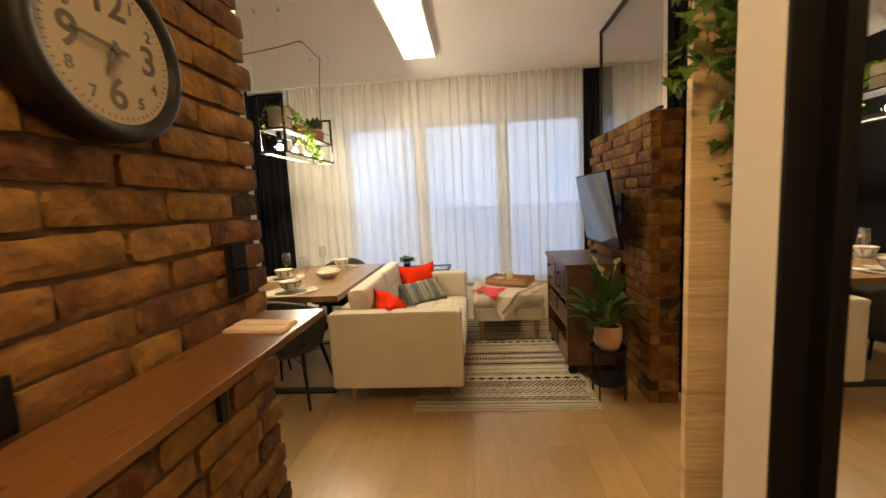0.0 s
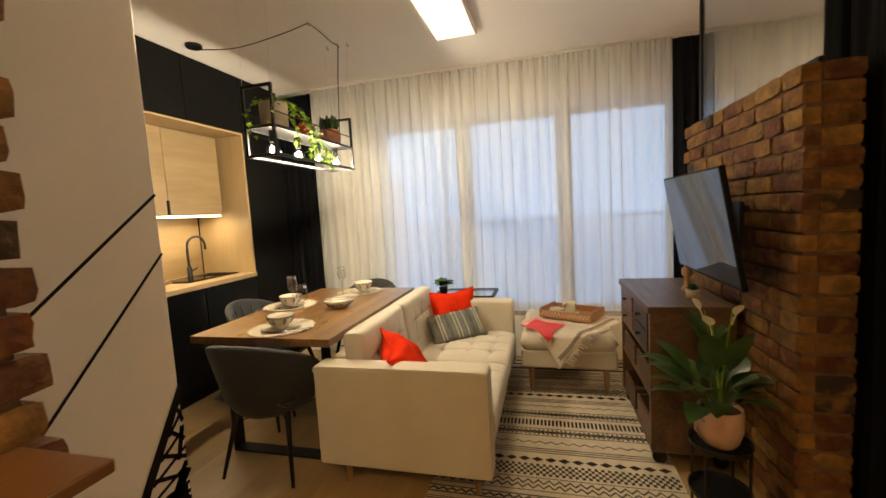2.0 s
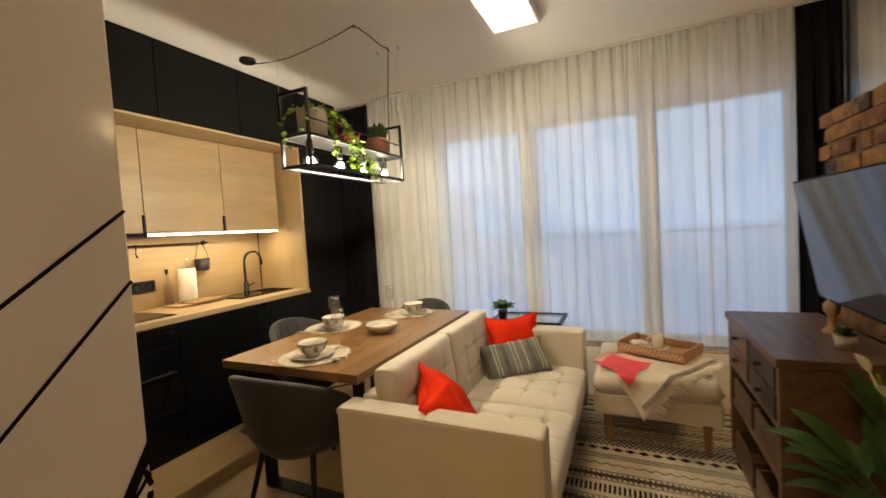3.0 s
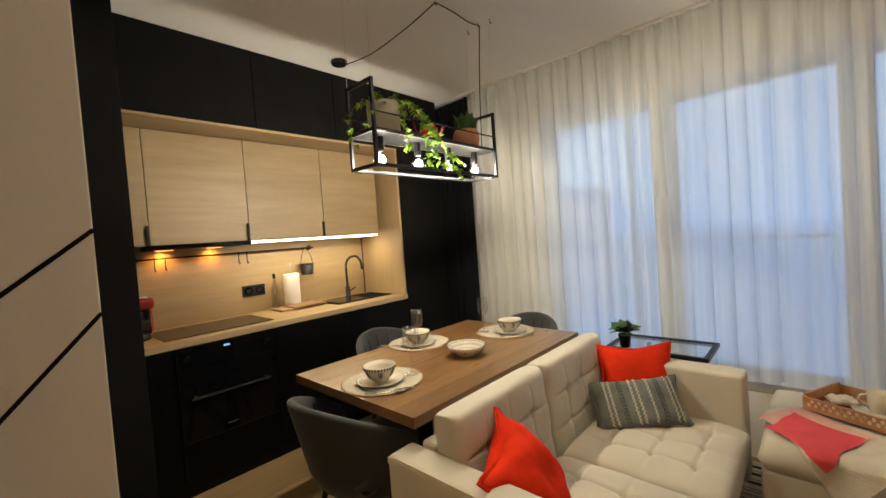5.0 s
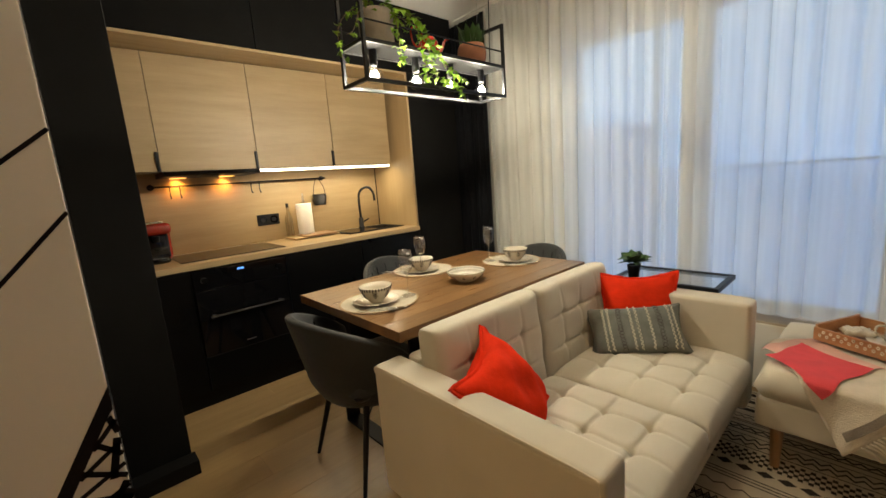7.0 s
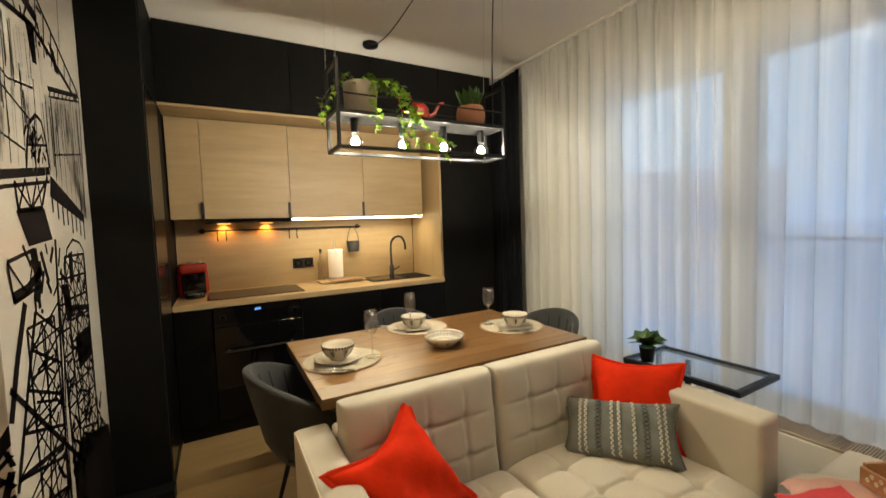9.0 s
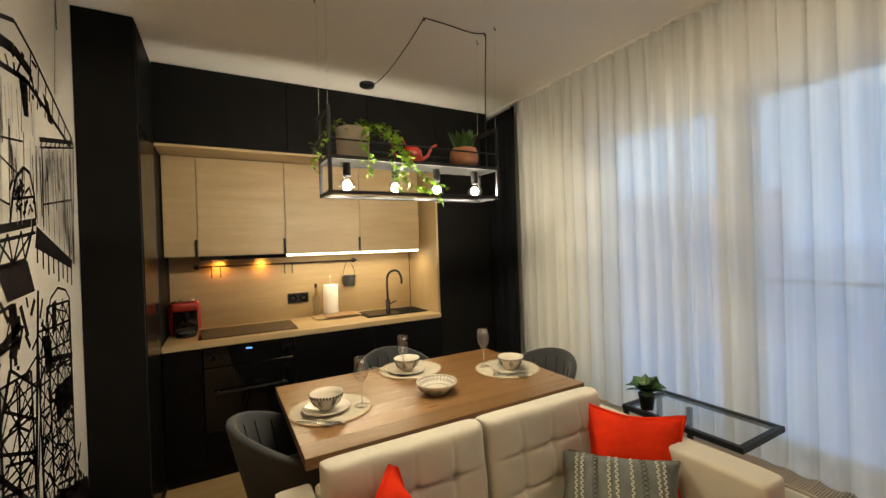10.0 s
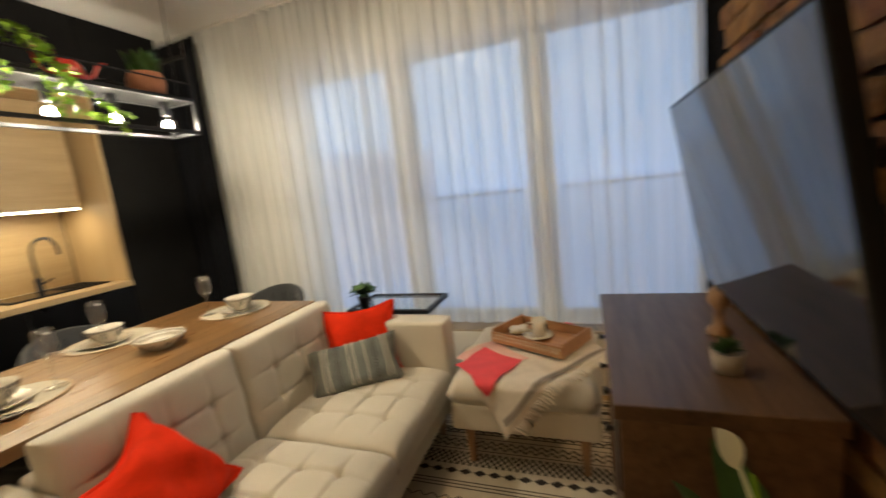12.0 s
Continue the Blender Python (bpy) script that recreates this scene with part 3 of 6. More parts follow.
def kitchen():
    tall = thing("tall_cabinet", "tall matt black cabinet beside the mural wall", "cabinet", (0, 0, 0))
    part("body", box(-2.19, -1.03, -.82, NY0, 0, CEIL - .002, .003), M_BLACK, tall)
    part("door", box(-1.54, -1.06, NY0, NY0 + .004, .1, 2.16, .001), M_BLACKGLOSS, tall)
    part("door", box(-1.54, -1.06, NY0, NY0 + .004, 2.164, CEIL - .01, .001), M_BLACK, tall)
    part("handle", box(-1.46, -1.445, NY0 + .004, NY0 + .016, 1.10, 1.20, .003), M_METAL, tall, "black metal pull")
    top = thing("top_cabinet", "matt black cupboard row up to the ceiling", "cabinet", (0, 0, 0))
    part("body", box(-2.19, FX - .02, NY0 + .006, 1.93, 2.185, CEIL - .002), M_BLACK, top)
    for a, b in ((NY0 + .006, .204), (.208, .80), (.804, NY1), (NY1 + .004, 1.93)):
        part("door", box(FX - .018, FX, a, b, 2.185, CEIL - .004, .0015), M_BLACK, top)
    side = thing("side_cabinet", "tall matt black cupboard beside the worktop", "cabinet", (0, 0, 0))
    part("body", box(-2.19, FX - .02, NY1 + .006, 1.93, 0, 2.183), M_BLACK, side)
    part("door", box(FX - .018, FX, NY1 + .004, 1.93, .10, 2.183, .0015), M_BLACK, side)
    lin = thing("niche_lining", "pale oak lining of the kitchen niche", "panel", (0, 0, 0), kind="structure")
    part("side_panel", box(-2.12, FX - .001, NY1 - .016, NY1 + .003, .917, 2.166), M_OAKV, lin)
    part("soffit", box(-2.12, FX - .001, NY0 + .006, NY1 + .003, 2.166, 2.183), M_OAK, lin)
    part("backsplash", box(-2.19, -2.135, NY0 + .006, NY1 - .016, .915, 1.5), M_OAK, lin)
    wt = solid("worktop", box(-2.13, FX + .012, NY0 + .006, NY1 + .002, .878, .915, .003), M_OAK, "pale oak worktop over black base cupboards", "worktop")
    # base units
    for a, b, what in ((NY0 + .008, -.365, "door"), (.205, .80, "door"), (.804, NY1, "door")):
        c = thing("base_cabinet", "matt black handleless base cupboard", "cabinet", (0, 0, 0), group="base cupboards")
        part("body", box(-2.13, FX - .02, a, b, .10, .877), M_BLACK, c)
        part("door", box(FX - .018, FX, a + .0015, b - .0015, .11, .872, .0015), M_BASE, c)
    pl = solid("plinth", box(-2.0, FX - .05, NY0 + .008, NY1, 0, .099), M_BASE, "black kitchen plinth", "plinth", kind="structure")
    ov = thing("oven", "built-in black glass oven with a dark steel handle", "oven", (0, 0, 0))
    part("body", box(-2.1, FX - .02, -.363, .203, .12, .877), M_BLACK, ov)
    part("control_panel", box(FX - .019, FX + .002, -.355, .198, .745, .866, .002), M_GLOSSBLACK, ov)
    part("door", box(FX - .019, FX + .002, -.355, .198, .33, .74, .002), M_GLOSSBLACK, ov)
    part("drawer", box(FX - .019, FX, -.355, .198, .12, .325, .002), M_BASE, ov)
    hb = tube([(FX + .035, -.30, .58), (FX + .035, .145, .58)], .007)
    box(FX, FX + .035, -.285, -.27, .572, .588, bm=hb)
    box(FX, FX + .035, .115, .13, .572, .588, bm=hb)
    part("handle", hb, M_DARKSTEEL, ov, "dark steel bar handle")
    part("trim_strip", box(FX, FX + .004, -.355, .198, .326, .331), M_DARKSTEEL, ov)
    for i, dz in enumerate((0, .009, .02, .029)):
        part("display_digit", box(FX + .002, FX + .0032, -.105 + dz, -.099 + dz, .835, .846), M_DISPLAY, ov, "lit blue clock digit")
    part("name_bar", box(FX + .002, FX + .0032, -.117, -.058, .366, .373), M_STEEL, ov, "small pale name bar")
    for y in (-.30, .15):
        kn = lathe([(0, 0), (.019, 0), (.017, .016), (0, .017)], 20)
        part("knob", move(kn, pose(FX + .002, y, .805, 0, 90, 0)), M_BASE, ov)
    hob = thing("hob", "black glass induction hob set in the worktop", "hob", (0, 0, 0))
    part("glass_plate", box(-2.03, -1.625, -.385, .245, .9152, .921, .002), M_GLOSSBLACK, hob)
    # wall units
    joints = (NY0 + .01, -.37, .205, .79, 1.335)
    for k, (a, b) in enumerate(zip(joints, joints[1:])):
        c = thing("wall_cabinet", "pale oak wall cupboard with a black edge pull", "cabinet", (0, 0, 0), group="oak wall cupboards")
        z0 = 1.475
        part("body", box(-2.13, -1.82, a + .001, b - .001, z0, 2.165), M_OAK, c)
        part("door", box(-1.818, -1.80, a + .002, b - .002, z0 - .006, 2.160, .0015), M_OAK, c)
        if k < 3:
            handle(c, -1.80, b - .010, z0 - .008, z0 + .11)
    hood = thing("cooker_hood", "slim black extractor hood with two warm lamps", "extractor hood", (0, 0, 0))
    part("body", box(-2.10, -1.785, -.365, .20, 1.437, 1.468, .003), M_METAL, hood)
    part("front_lip", box(-1.784, -1.772, -.365, .20, 1.44, 1.466, .003), M_GLOSSBLACK, hood)
    for y in (-.25, .05):
        part("hood_lamp", box(-2.06, -2.02, y - .045, y + .045, 1.4335, 1.4368), M_HOODLED, hood)
    st = thing("light_strip", "warm white LED strip under the cupboards", "light strip", (0, 0, 0))
    part("profile", box(-1.862, -1.8195, .215, 1.333, 1.462, 1.4745), M_STEEL, st)
    part("diffuser", box(-1.858, -1.8215, .217, 1.331, 1.448, 1.4618), M_STRIP, st)
    # rail with hooks and a utensil basket
    rail = thing("utensil_rail", "dark metal rail with hooks on the backsplash", "rail", (0, 0, 0))
    part("bar", tube([(-2.095, -.42, 1.385), (-2.095, .84, 1.385)], .006), M_METAL, rail)
    for y in (-.40, .82):
        part("bracket", move(lathe([(0, 0), (.02, 0), (.02, .008), (.008, .012), (.008, .045), (0, .045)], 16), pose(-2.135, y, 1.385, 0, 90, 0)), M_METAL, rail)
    for y in (-.30, -.24, .225, .285):
        part("hook", tube(curve_points([(-2.09, y, 1.393), (-2.082, y, 1.385), (-2.09, y, 1.34), (-2.08, y, 1.305), (-2.066, y, 1.312)], 4), .0042, seg=6), M_METAL, rail)
    bk = thing("utensil_basket", "small black wire basket hanging from the rail", "basket", (-2.075, .76, 1.16))
    bb = lathe([(.048, 0), (.056, .085), (.0545, .085), (.0465, .002)], 24)
    part("cup", bb, M_METAL, bk, smooth=True)
    part("bail", tube(curve_points([(0, -.054, .085), (0, -.04, .16), (-.015, 0, .228), (0, .04, .16), (0, .054, .085)], 5), .0025, seg=6), M_METAL, bk)
    part("rim", lathe([(.057, .083), (.059, .088), (.057, .093), (.054, .088), (.057, .083)], 24), M_METAL, bk)
    # sink and tap
    sk = thing("sink", "black composite sink set in the oak worktop", "sink", (0, 0, 0))
    rim = box(-2.03, -1.70, .80, 1.345, .9152, .923, .003)
    part("rim", rim, M_BLACK, sk)
    bow = box(-2.0, -1.73, .83, 1.10, .9232, .9245)
    part("basin", bow, M_GLOSSBLACK, sk)
    for i in range(8):
        part("drainer_rib", box(-1.93, -1.74, 1.13 + i * .025, 1.137 + i * .025, .923, .926), M_BLACK, sk)
    tp = thing("kitchen_tap", "matt black swan-neck kitchen tap", "tap", (-1.985, 1.085, .923))
    part("base", lathe([(0, 0), (.026, 0), (.026, .008), (.021, .012), (.021, .085), (.012, .095), (0, .095)], 20), M_METAL, tp, smooth=True)
    part("neck", tube(curve_points([(0, 0, .09), (0, 0, .28), (.02, .03, .345), (.06, .075, .352), (.085, .10, .30), (.088, .104, .235)], 6), .0105), M_METAL, tp, smooth=True)
    part("lever", tube([(0, .02, .05), (.01, .075, .075)], .006), M_METAL, tp)
    # paper roll, bottle, boards
    cb = solid("cutting_board", box(-2.08, -1.87, .42, .80, .9155, .931, .006), M_OAK, "pale wooden cutting board on the worktop", "cutting board")
    cb2 = solid("cutting_board", box(-2.03, -1.83, .50, .76, .9315, .943, .006), M_LEGWOOD, "small darker serving board stacked on top", "cutting board")
    pr = thing("paper_towel_roll", "white kitchen paper roll on a steel holder", "kitchen roll", (-2.0, .575, .9435))
    part("base", lathe([(0, 0), (.065, 0), (.065, .006), (0, .006)], 24), M_STEEL, pr)
    part("paper", lathe([(.02, .007), (.060, .007), (.0615, .02), (.0615, .235), (.060, .246), (.02, .246)], 32), M_PAPER, pr, smooth=True)
    part("loop", tube(curve_points([(-.012, 0, .2), (-.012, 0, .31), (0, 0, .325), (.012, 0, .31), (.012, 0, .2)], 5), .0025, seg=6), M_STEEL, pr)
    bt = thing("oil_bottle", "clear glass oil bottle with a dark stopper", "bottle", (-2.06, .465, .931))
    part("glass", lathe([(0, 0), (.03, 0), (.031, .01), (.031, .15), (.014, .19), (.012, .235), (.014, .24), (.011, .24)], 24), M_BOTTLE, bt, smooth=True)
    part("stopper", lathe([(0, .236), (.011, .236), (.011, .268), (0, .27)], 14), M_METAL, bt)
    so = thing("wall_socket", "black double wall socket on the backsplash", "socket", (-2.135, .33, 1.085))
    part("plate", box(0, .012, -.085, .085, -.043, .043, .004), M_METAL, so)
    for y in (-.042, .042):
        part("insert", move(lathe([(0, .001), (.02, .001), (.02, .014), (.03, .014), (.03, .0125)], 22), pose(0, y, 0, 0, 90, 0)), M_GLOSSBLACK, so)
    cm = thing("coffee_machine", "red capsule coffee machine on the worktop", "coffee machine", (-1.90, -.47, .9155), 8)
    part("body", box(-.11, .05, -.098, .098, .0, .24, .06, 7), M_REDENAMEL, cm, smooth=True)
    part("head", box(-.08, .105, -.088, .088, .175, .245, .034, 5), M_REDENAMEL, cm, smooth=True)
    part("front_panel", box(.03, .058, -.074, .074, .025, .176, .014, 4), M_GLOSSBLACK, cm, smooth=True)
    part("drip_tray", move(lathe([(0, 0), (.058, 0), (.062, .006), (.062, .024), (.056, .028), (0, .026)], 28), pose(.06, 0, 0)), M_GLOSSBLACK, cm, smooth=True)
    part("tray_grid", lathe([(0, .0285), (.05, .0285), (.05, .0305), (0, .0305)], 28, at=(.06, 0, 0)), M_STEEL, cm)
    part("spout", lathe([(0, .13), (.016, .13), (.022, .168), (0, .168)], 16, at=(.075, 0, 0)), M_METAL, cm)
    part("lever", tube(curve_points([(.02, -.05, .236), (.09, -.045, .252), (.108, 0, .254), (.09, .045, .252), (.02, .05, .236)], 5), .006), M_STEEL, cm, smooth=True)


kitchen()


# ---------------------------------------------------------------- dining
def dining_chair(at, rz):
    """A tub chair that looks along its own +y: velvet shell, seat pad, tapered steel legs."""
    c = thing("dining_chair", "grey velvet tub chair with black metal legs", "chair", at, rz, group="chairs round the table")

    def shell(u, v):
        a = radians(8 - 196 * u)
        back = math.sin(math.pi * u)
        hgt = 0.195 + 0.205 * back ** 0.8
        rx, ry = .262 - .06 * (1 - v), .265 - .045 * (1 - v)
        z = .365 + (hgt + .02) * v
        lean = -.05 * v * back
        sx = math.cos(a)
        px, py = rx * sx, ry * math.sin(a) * 1.0 + .05 + lean
        if v < .25:
            k = .78 + .22 * (v / .25) ** .5
            px, py = px * k, (py - .05) * k + .05
        return (px, py, z)
    sh = grid_sheet(28, 12, shell, .035)
    bmesh.ops.recalc_face_normals(sh, faces=sh.faces[:])
    ob = part("backrest", sh, M_VELVET, c, smooth=True)
    sub = ob.modifiers.new("round", "BEVEL")
    sub.width, sub.segments, sub.limit_method = .014, 3, "ANGLE"
    seat = cushion(.46, .46, .10, n=14, bulge=.35)
    part("seat", move(seat, pose(0, .07, .445)), M_VELVET, c, smooth=True)
    for k in range(7):
        u = .2 + .6 * k / 6
        part("channel_seam", tube([Vector(shell(u, .3 + .6 * i / 5)) * .965 + Vector((0, .003, .018)) for i in range(6)], .0022, seg=5), M_CURTAIN, c)
    part("seat_frame", box(-.16, .16, -.09, .23, .375, .395, .004), M_METAL, c)
    for sx in (-1, 1):
        for sy in (-1, 1):
            p0 = (sx * .15, .07 + sy * .14, .39)
            p1 = (sx * .215, .07 + sy * .235, .0)
            part("leg", tube([p0, p1], .016, .009), M_METAL, c)
    part("cross_wire", tube([(-.17, -.1, .29), (.17, .24, .29)], .004, seg=6), M_METAL, c)
    part("cross_wire", tube([(.17, -.1, .29), (-.17, .24, .29)], .004, seg=6), M_METAL, c)
    return c


chair = dining_chair((-.422, .055, 0), 0)
tagged(copy_thing(chair, pose(-.96, .77, 0, 0, 0, -90)), "grey velvet tub chair standing on the kitchen side of the table")
tagged(copy_thing(chair, pose(-.47, 1.42, 0, 0, 0, 180)), "grey velvet channelled tub chair by the window curtain")

table = thing("dining_table", "oak plank dining table on flat black steel frames", "table", (0, 0, 0))
for i in range(8):
    x0 = -.875 + i * .1094
    part("board", box(x0, x0 + .1092, 0, 1.385, .708, .75, .0012, 1), M_TABLE, table)
for y in (.17, 1.2):
    fr = box(-.78, -.12, y - .04, y + .04, 0, .012, .001)
    box(-.78, -.12, y - .04, y + .04, .696, .7075, .001, bm=fr)
    box(-.78, -.768, y - .04, y + .04, .012, .696, .001, bm=fr)
    box(-.132, -.12, y - .04, y + .04, .012, .696, .001, bm=fr)
    part("leg_frame", fr, M_METAL, table)


def place_setting(mx, my, bx, by, gx, gy, cut):
    pm = thing("placemat", "round woven cream placemat with a braided edge", "placemat", (mx, my, .7505), group="placemats on the table")
    part("weave", lathe([(0, 0), (.178, 0), (.18, .002), (.178, .004), (.06, .0035), (.058, .0042), (0, .004)], 48), M_MAT, pm)
    part("braid", lathe([(.178, .0), (.186, .001), (.188, .004), (.184, .0065), (.178, .0055)], 48), M_MATRIM, pm)
    pl = thing("side_plate", "cream glazed plate with a dark leaf print", "plate", (bx, by, .7552), group="plates on the table")
    part("dish", lathe([(0, 0), (.06, 0), (.075, .004), (.107, .013), (.109, .0155), (.105, .0155), (.074, .0075), (0, .005)], 48), M_PORC, pl, smooth=True)
    for k in range(26):
        a = 2 * math.pi * k / 26
        part("print_dash", move(box(-.006, .006, -.0012, .0012, 0, .0005), pose(.091 * math.cos(a), .091 * math.sin(a), .0118, 0, -16, math.degrees(a))), M_PRINT, pl)
    bw = thing("soup_bowl", "cream glazed bowl with dark branch motifs", "bowl", (bx, by, .7605), group="bowls on the table")
    bw.scale = (1.07, 1.07, 1.1)
    prof = [(0, 0), (.03, 0), (.034, .004), (.034, .008), (.052, .022), (.064, .044), (.0705, .066), (.0685, .068), (.062, .046), (.049, .026), (.03, .014), (0, .012)]
    part("bowl_body", lathe(prof, 40), M_PORC, bw, smooth=True)
    for k in range(34):
        a = 2 * math.pi * k / 34
        part("rim_dash", move(box(-.0022, .0022, -.0026, .0026, -.006, .006), pose(.0688 * math.cos(a), .0688 * math.sin(a), .061, 0, 16, math.degrees(a))), M_PRINT, bw)
    for k in range(7):
        a = 2 * math.pi * (k + .3) / 7
        tw = tube([(0, 0, -.024), (0, 0, .024)], .0022, seg=4)
        for s in (-1, 1):
            for j in range(3):
                tube([(0, 0, -.014 + j * .012), (0, s * .010, -.004 + j * .012)], .0022, seg=4, bm=tw)
        part("branch_print", move(tw, pose(.0595 * math.cos(a), .0595 * math.sin(a), .037, 0, 29, math.degrees(a)) @ Matrix.Diagonal((1, 1, .75, 1))), M_PRINT, bw)
    g = thing("wine_glass", "clear stemmed wine glass", "wine glass", (gx, gy, .7555), group="wine glasses on the table")
    part("glass_bowl", lathe([(.006, .1055), (.008, .108), (.026, .128), (.034, .155), (.0345, .175), (.029, .222),
                              (.0282, .222), (.0335, .175), (.033, .156), (.025, .13), (.006, .111), (0, .11)], 32), M_GLASSWARE, g, smooth=True)
    part("stem", lathe([(.006, .005), (.0036, .012), (.0034, .095), (.006, .105)], 14), M_GLASSEDGE, g, smooth=True)
    part("foot", lathe([(0, 0), (.033, 0), (.034, .001), (.033, .002), (.006, .005), (0, .005)], 32), M_GLASSWARE, g, smooth=True)
    for rr_, zz, ww in ((.0286, .222, .0007), (.0335, .0015, .0007)):
        part("rim", tube([(rr_ * math.cos(k * math.pi / 16), rr_ * math.sin(k * math.pi / 16), zz) for k in range(33)], ww, seg=6), M_GLASSEDGE, g, smooth=True)
    part("paper_label", move(box(-.007, .007, -.0006, .0006, -.004, .004), pose(.0285, -.003, .21, 0, 0, 80)), M_PAPER, g)
    for k, (dx, kind) in enumerate(((0, "knife"), (.032, "spoon"))):
        cx, cy, ca = cut
        m = pose(cx, cy, .756, 0, 0, ca) @ pose(dx, 0, 0)
        s = thing("table_" + kind, "polished steel table " + kind, kind, (0, 0, 0), group="cutlery on the placemats")
        s.matrix_basis = m
        part("grip", tube([(0, -.10, .003), (0, -.04, .004), (0, .02, .003)], .0042, .0028, seg=8, flat=.5), M_STEEL, s, smooth=True)
        if kind == "knife":
            part("blade", box(-.004, .007, .02, .11, .002, .0035, .001, 1), M_STEEL, s)
        else:
            part("spoon_bowl", move(lathe([(0, 0), (.008, .001), (.014, .005), (.0145, .006), (.008, .0028), (0, .0015)], 18), pose(0, .05, .001) @ Matrix.Diagonal((1, 1.7, 1, 1))), M_STEEL, s, smooth=True)


place_setting(-.405, .185, -.395, .165, -.345, .315, (-.28, .12, -45))
place_setting(-.735, .735, -.705, .70, -.65, .655, (-.80, .60, -60))
place_setting(-.415, 1.21, -.375, 1.205, -.515, 1.115, (-.30, 1.15, -40))
sb = thing("serving_bowl", "wide cream serving bowl with a dotted dark print", "bowl", (-.315, .69, .7505))
part("bowl_body", lathe([(0, 0), (.05, 0), (.054, .006), (.075, .018), (.098, .042), (.104, .056), (.101, .058), (.094, .044), (.07, .022), (.045, .014), (0, .012)], 44), M_PORC, sb, smooth=True)
for k in range(44):
    a = 2 * math.pi * k / 44
    for rr_, zz in ((.0975, .052), (.0875, .0385)):
        part("dot_print", move(box(-.0008, .0008, -.003, .003, -.0025, .0025), pose(rr_ * math.cos(a), rr_ * math.sin(a), zz, 0, 38, math.degrees(a))), M_PRINT, sb)
for k in range(30):
    a = 2 * math.pi * (k + .5) / 30
    for rr_, zz, tilt in ((.0955, .049, 35), (.081, .0335, 50), (.064, .0205, 68)):
        part("dot_print", move(box(-.0006, .0006, -.0026, .0026, -.004, .004), pose(rr_ * math.cos(a), rr_ * math.sin(a), zz, 0, tilt, math.degrees(a))), M_PRINT, sb)
for k in range(10):
    a = 2 * math.pi * (k + .5) / 10
    tw = tube([(0, 0, -.014), (0, 0, .014)], .0013, seg=4)
    for s in (-1, 1):
        for j in range(2):
            tube([(0, 0, -.008 + j * .01), (0, s * .008, .0 + j * .01)], .0012, seg=4, bm=tw)
    part("branch_print", move(tw, pose(.0882 * math.cos(a), .0882 * math.sin(a), .030, 0, 45, math.degrees(a))), M_PRINT, sb)


# ---------------------------------------------------------------- plants
def leaf_fan(bm, at, direction, size, lobes=True, droop=0.25, rnd=R, broad=1.0):
    """One leaf: lobed like ivy, or a plain pointed blade, folded a little along its rib."""
    d = Vector(direction).normalized()
    side = d.cross(Vector((rnd.uniform(-.4, .4), rnd.uniform(-.4, .4), 1))).normalized()
    up = side.cross(d).normalized()
    if lobes:
        out = [(0, 0), (.38, .12), (.62, .02), (.5, .36), (.72, .58), (.36, .6), (0, 1.15)]
    else:
        out = [(0, 0), (.22, .2), (.3, .45), (.22, .75), (0, 1.1)]
    at = Vector(at)

    def P(x, y):
        return at + side * x * broad * size + d * y * size + up * (abs(x) * .22 - droop * y * y) * size
    mid = bm.verts.new(P(0, .45))
    for s in (-1, 1):
        ring = [bm.verts.new(P(s * x, y)) for x, y in out]
        for a, b in zip(ring, ring[1:]):
            bm.faces.new((mid, a, b) if s > 0 else (mid, b, a))


def ivy(parent, name, strands, size, density, mat, seed):
    """Hanging ivy: thin stems and one mesh of leaves a strand."""
    rr = random.Random(seed)
    for pts in strands:
        line = curve_points(pts, 10)
        part("stem", tube(line, .0018, .001, seg=5), M_STEM, parent)
        bm = bmesh.new()
        for i in range(1, len(line)):
            n = 1 if rr.random() < density else 0
            if density > 1:
                n = int(density)
            for _ in range(n):
                s = size * rr.uniform(.55, 1.15) * (1.1 - .35 * i / len(line))
                d = Vector((rr.uniform(-1, 1), rr.uniform(-1, 1), rr.uniform(-1.0, .25)))
                leaf_fan(bm, line[i] + Vector((rr.uniform(-1, 1), rr.uniform(-1, 1), rr.uniform(-.6, .6))) * size * .45, d, s, True, .3, rr)
        part(name, bm, mat, parent)


# ---------------------------------------------------------------- pendant lamp over the table
LX0, LX1, LY0, LY1 = -.543, -.343, .20, 1.147
LXC = -.443           # middle line of the lamp
pend = thing("pendant_shelf_lamp", "black steel box pendant with four bulbs and a plank shelf", "pendant lamp", (0, 0, 1.735))
T = .016


def bar(name, a, b, parent):
    x0, x1 = sorted((a[0], b[0])); y0, y1 = sorted((a[1], b[1])); z0, z1 = sorted((a[2], b[2]))
    h = T / 2
    part(name, box(x0 - h, x1 + h, y0 - h, y1 + h, z0 - h - 1.735, z1 + h - 1.735, .0012, 1), M_METAL, parent)


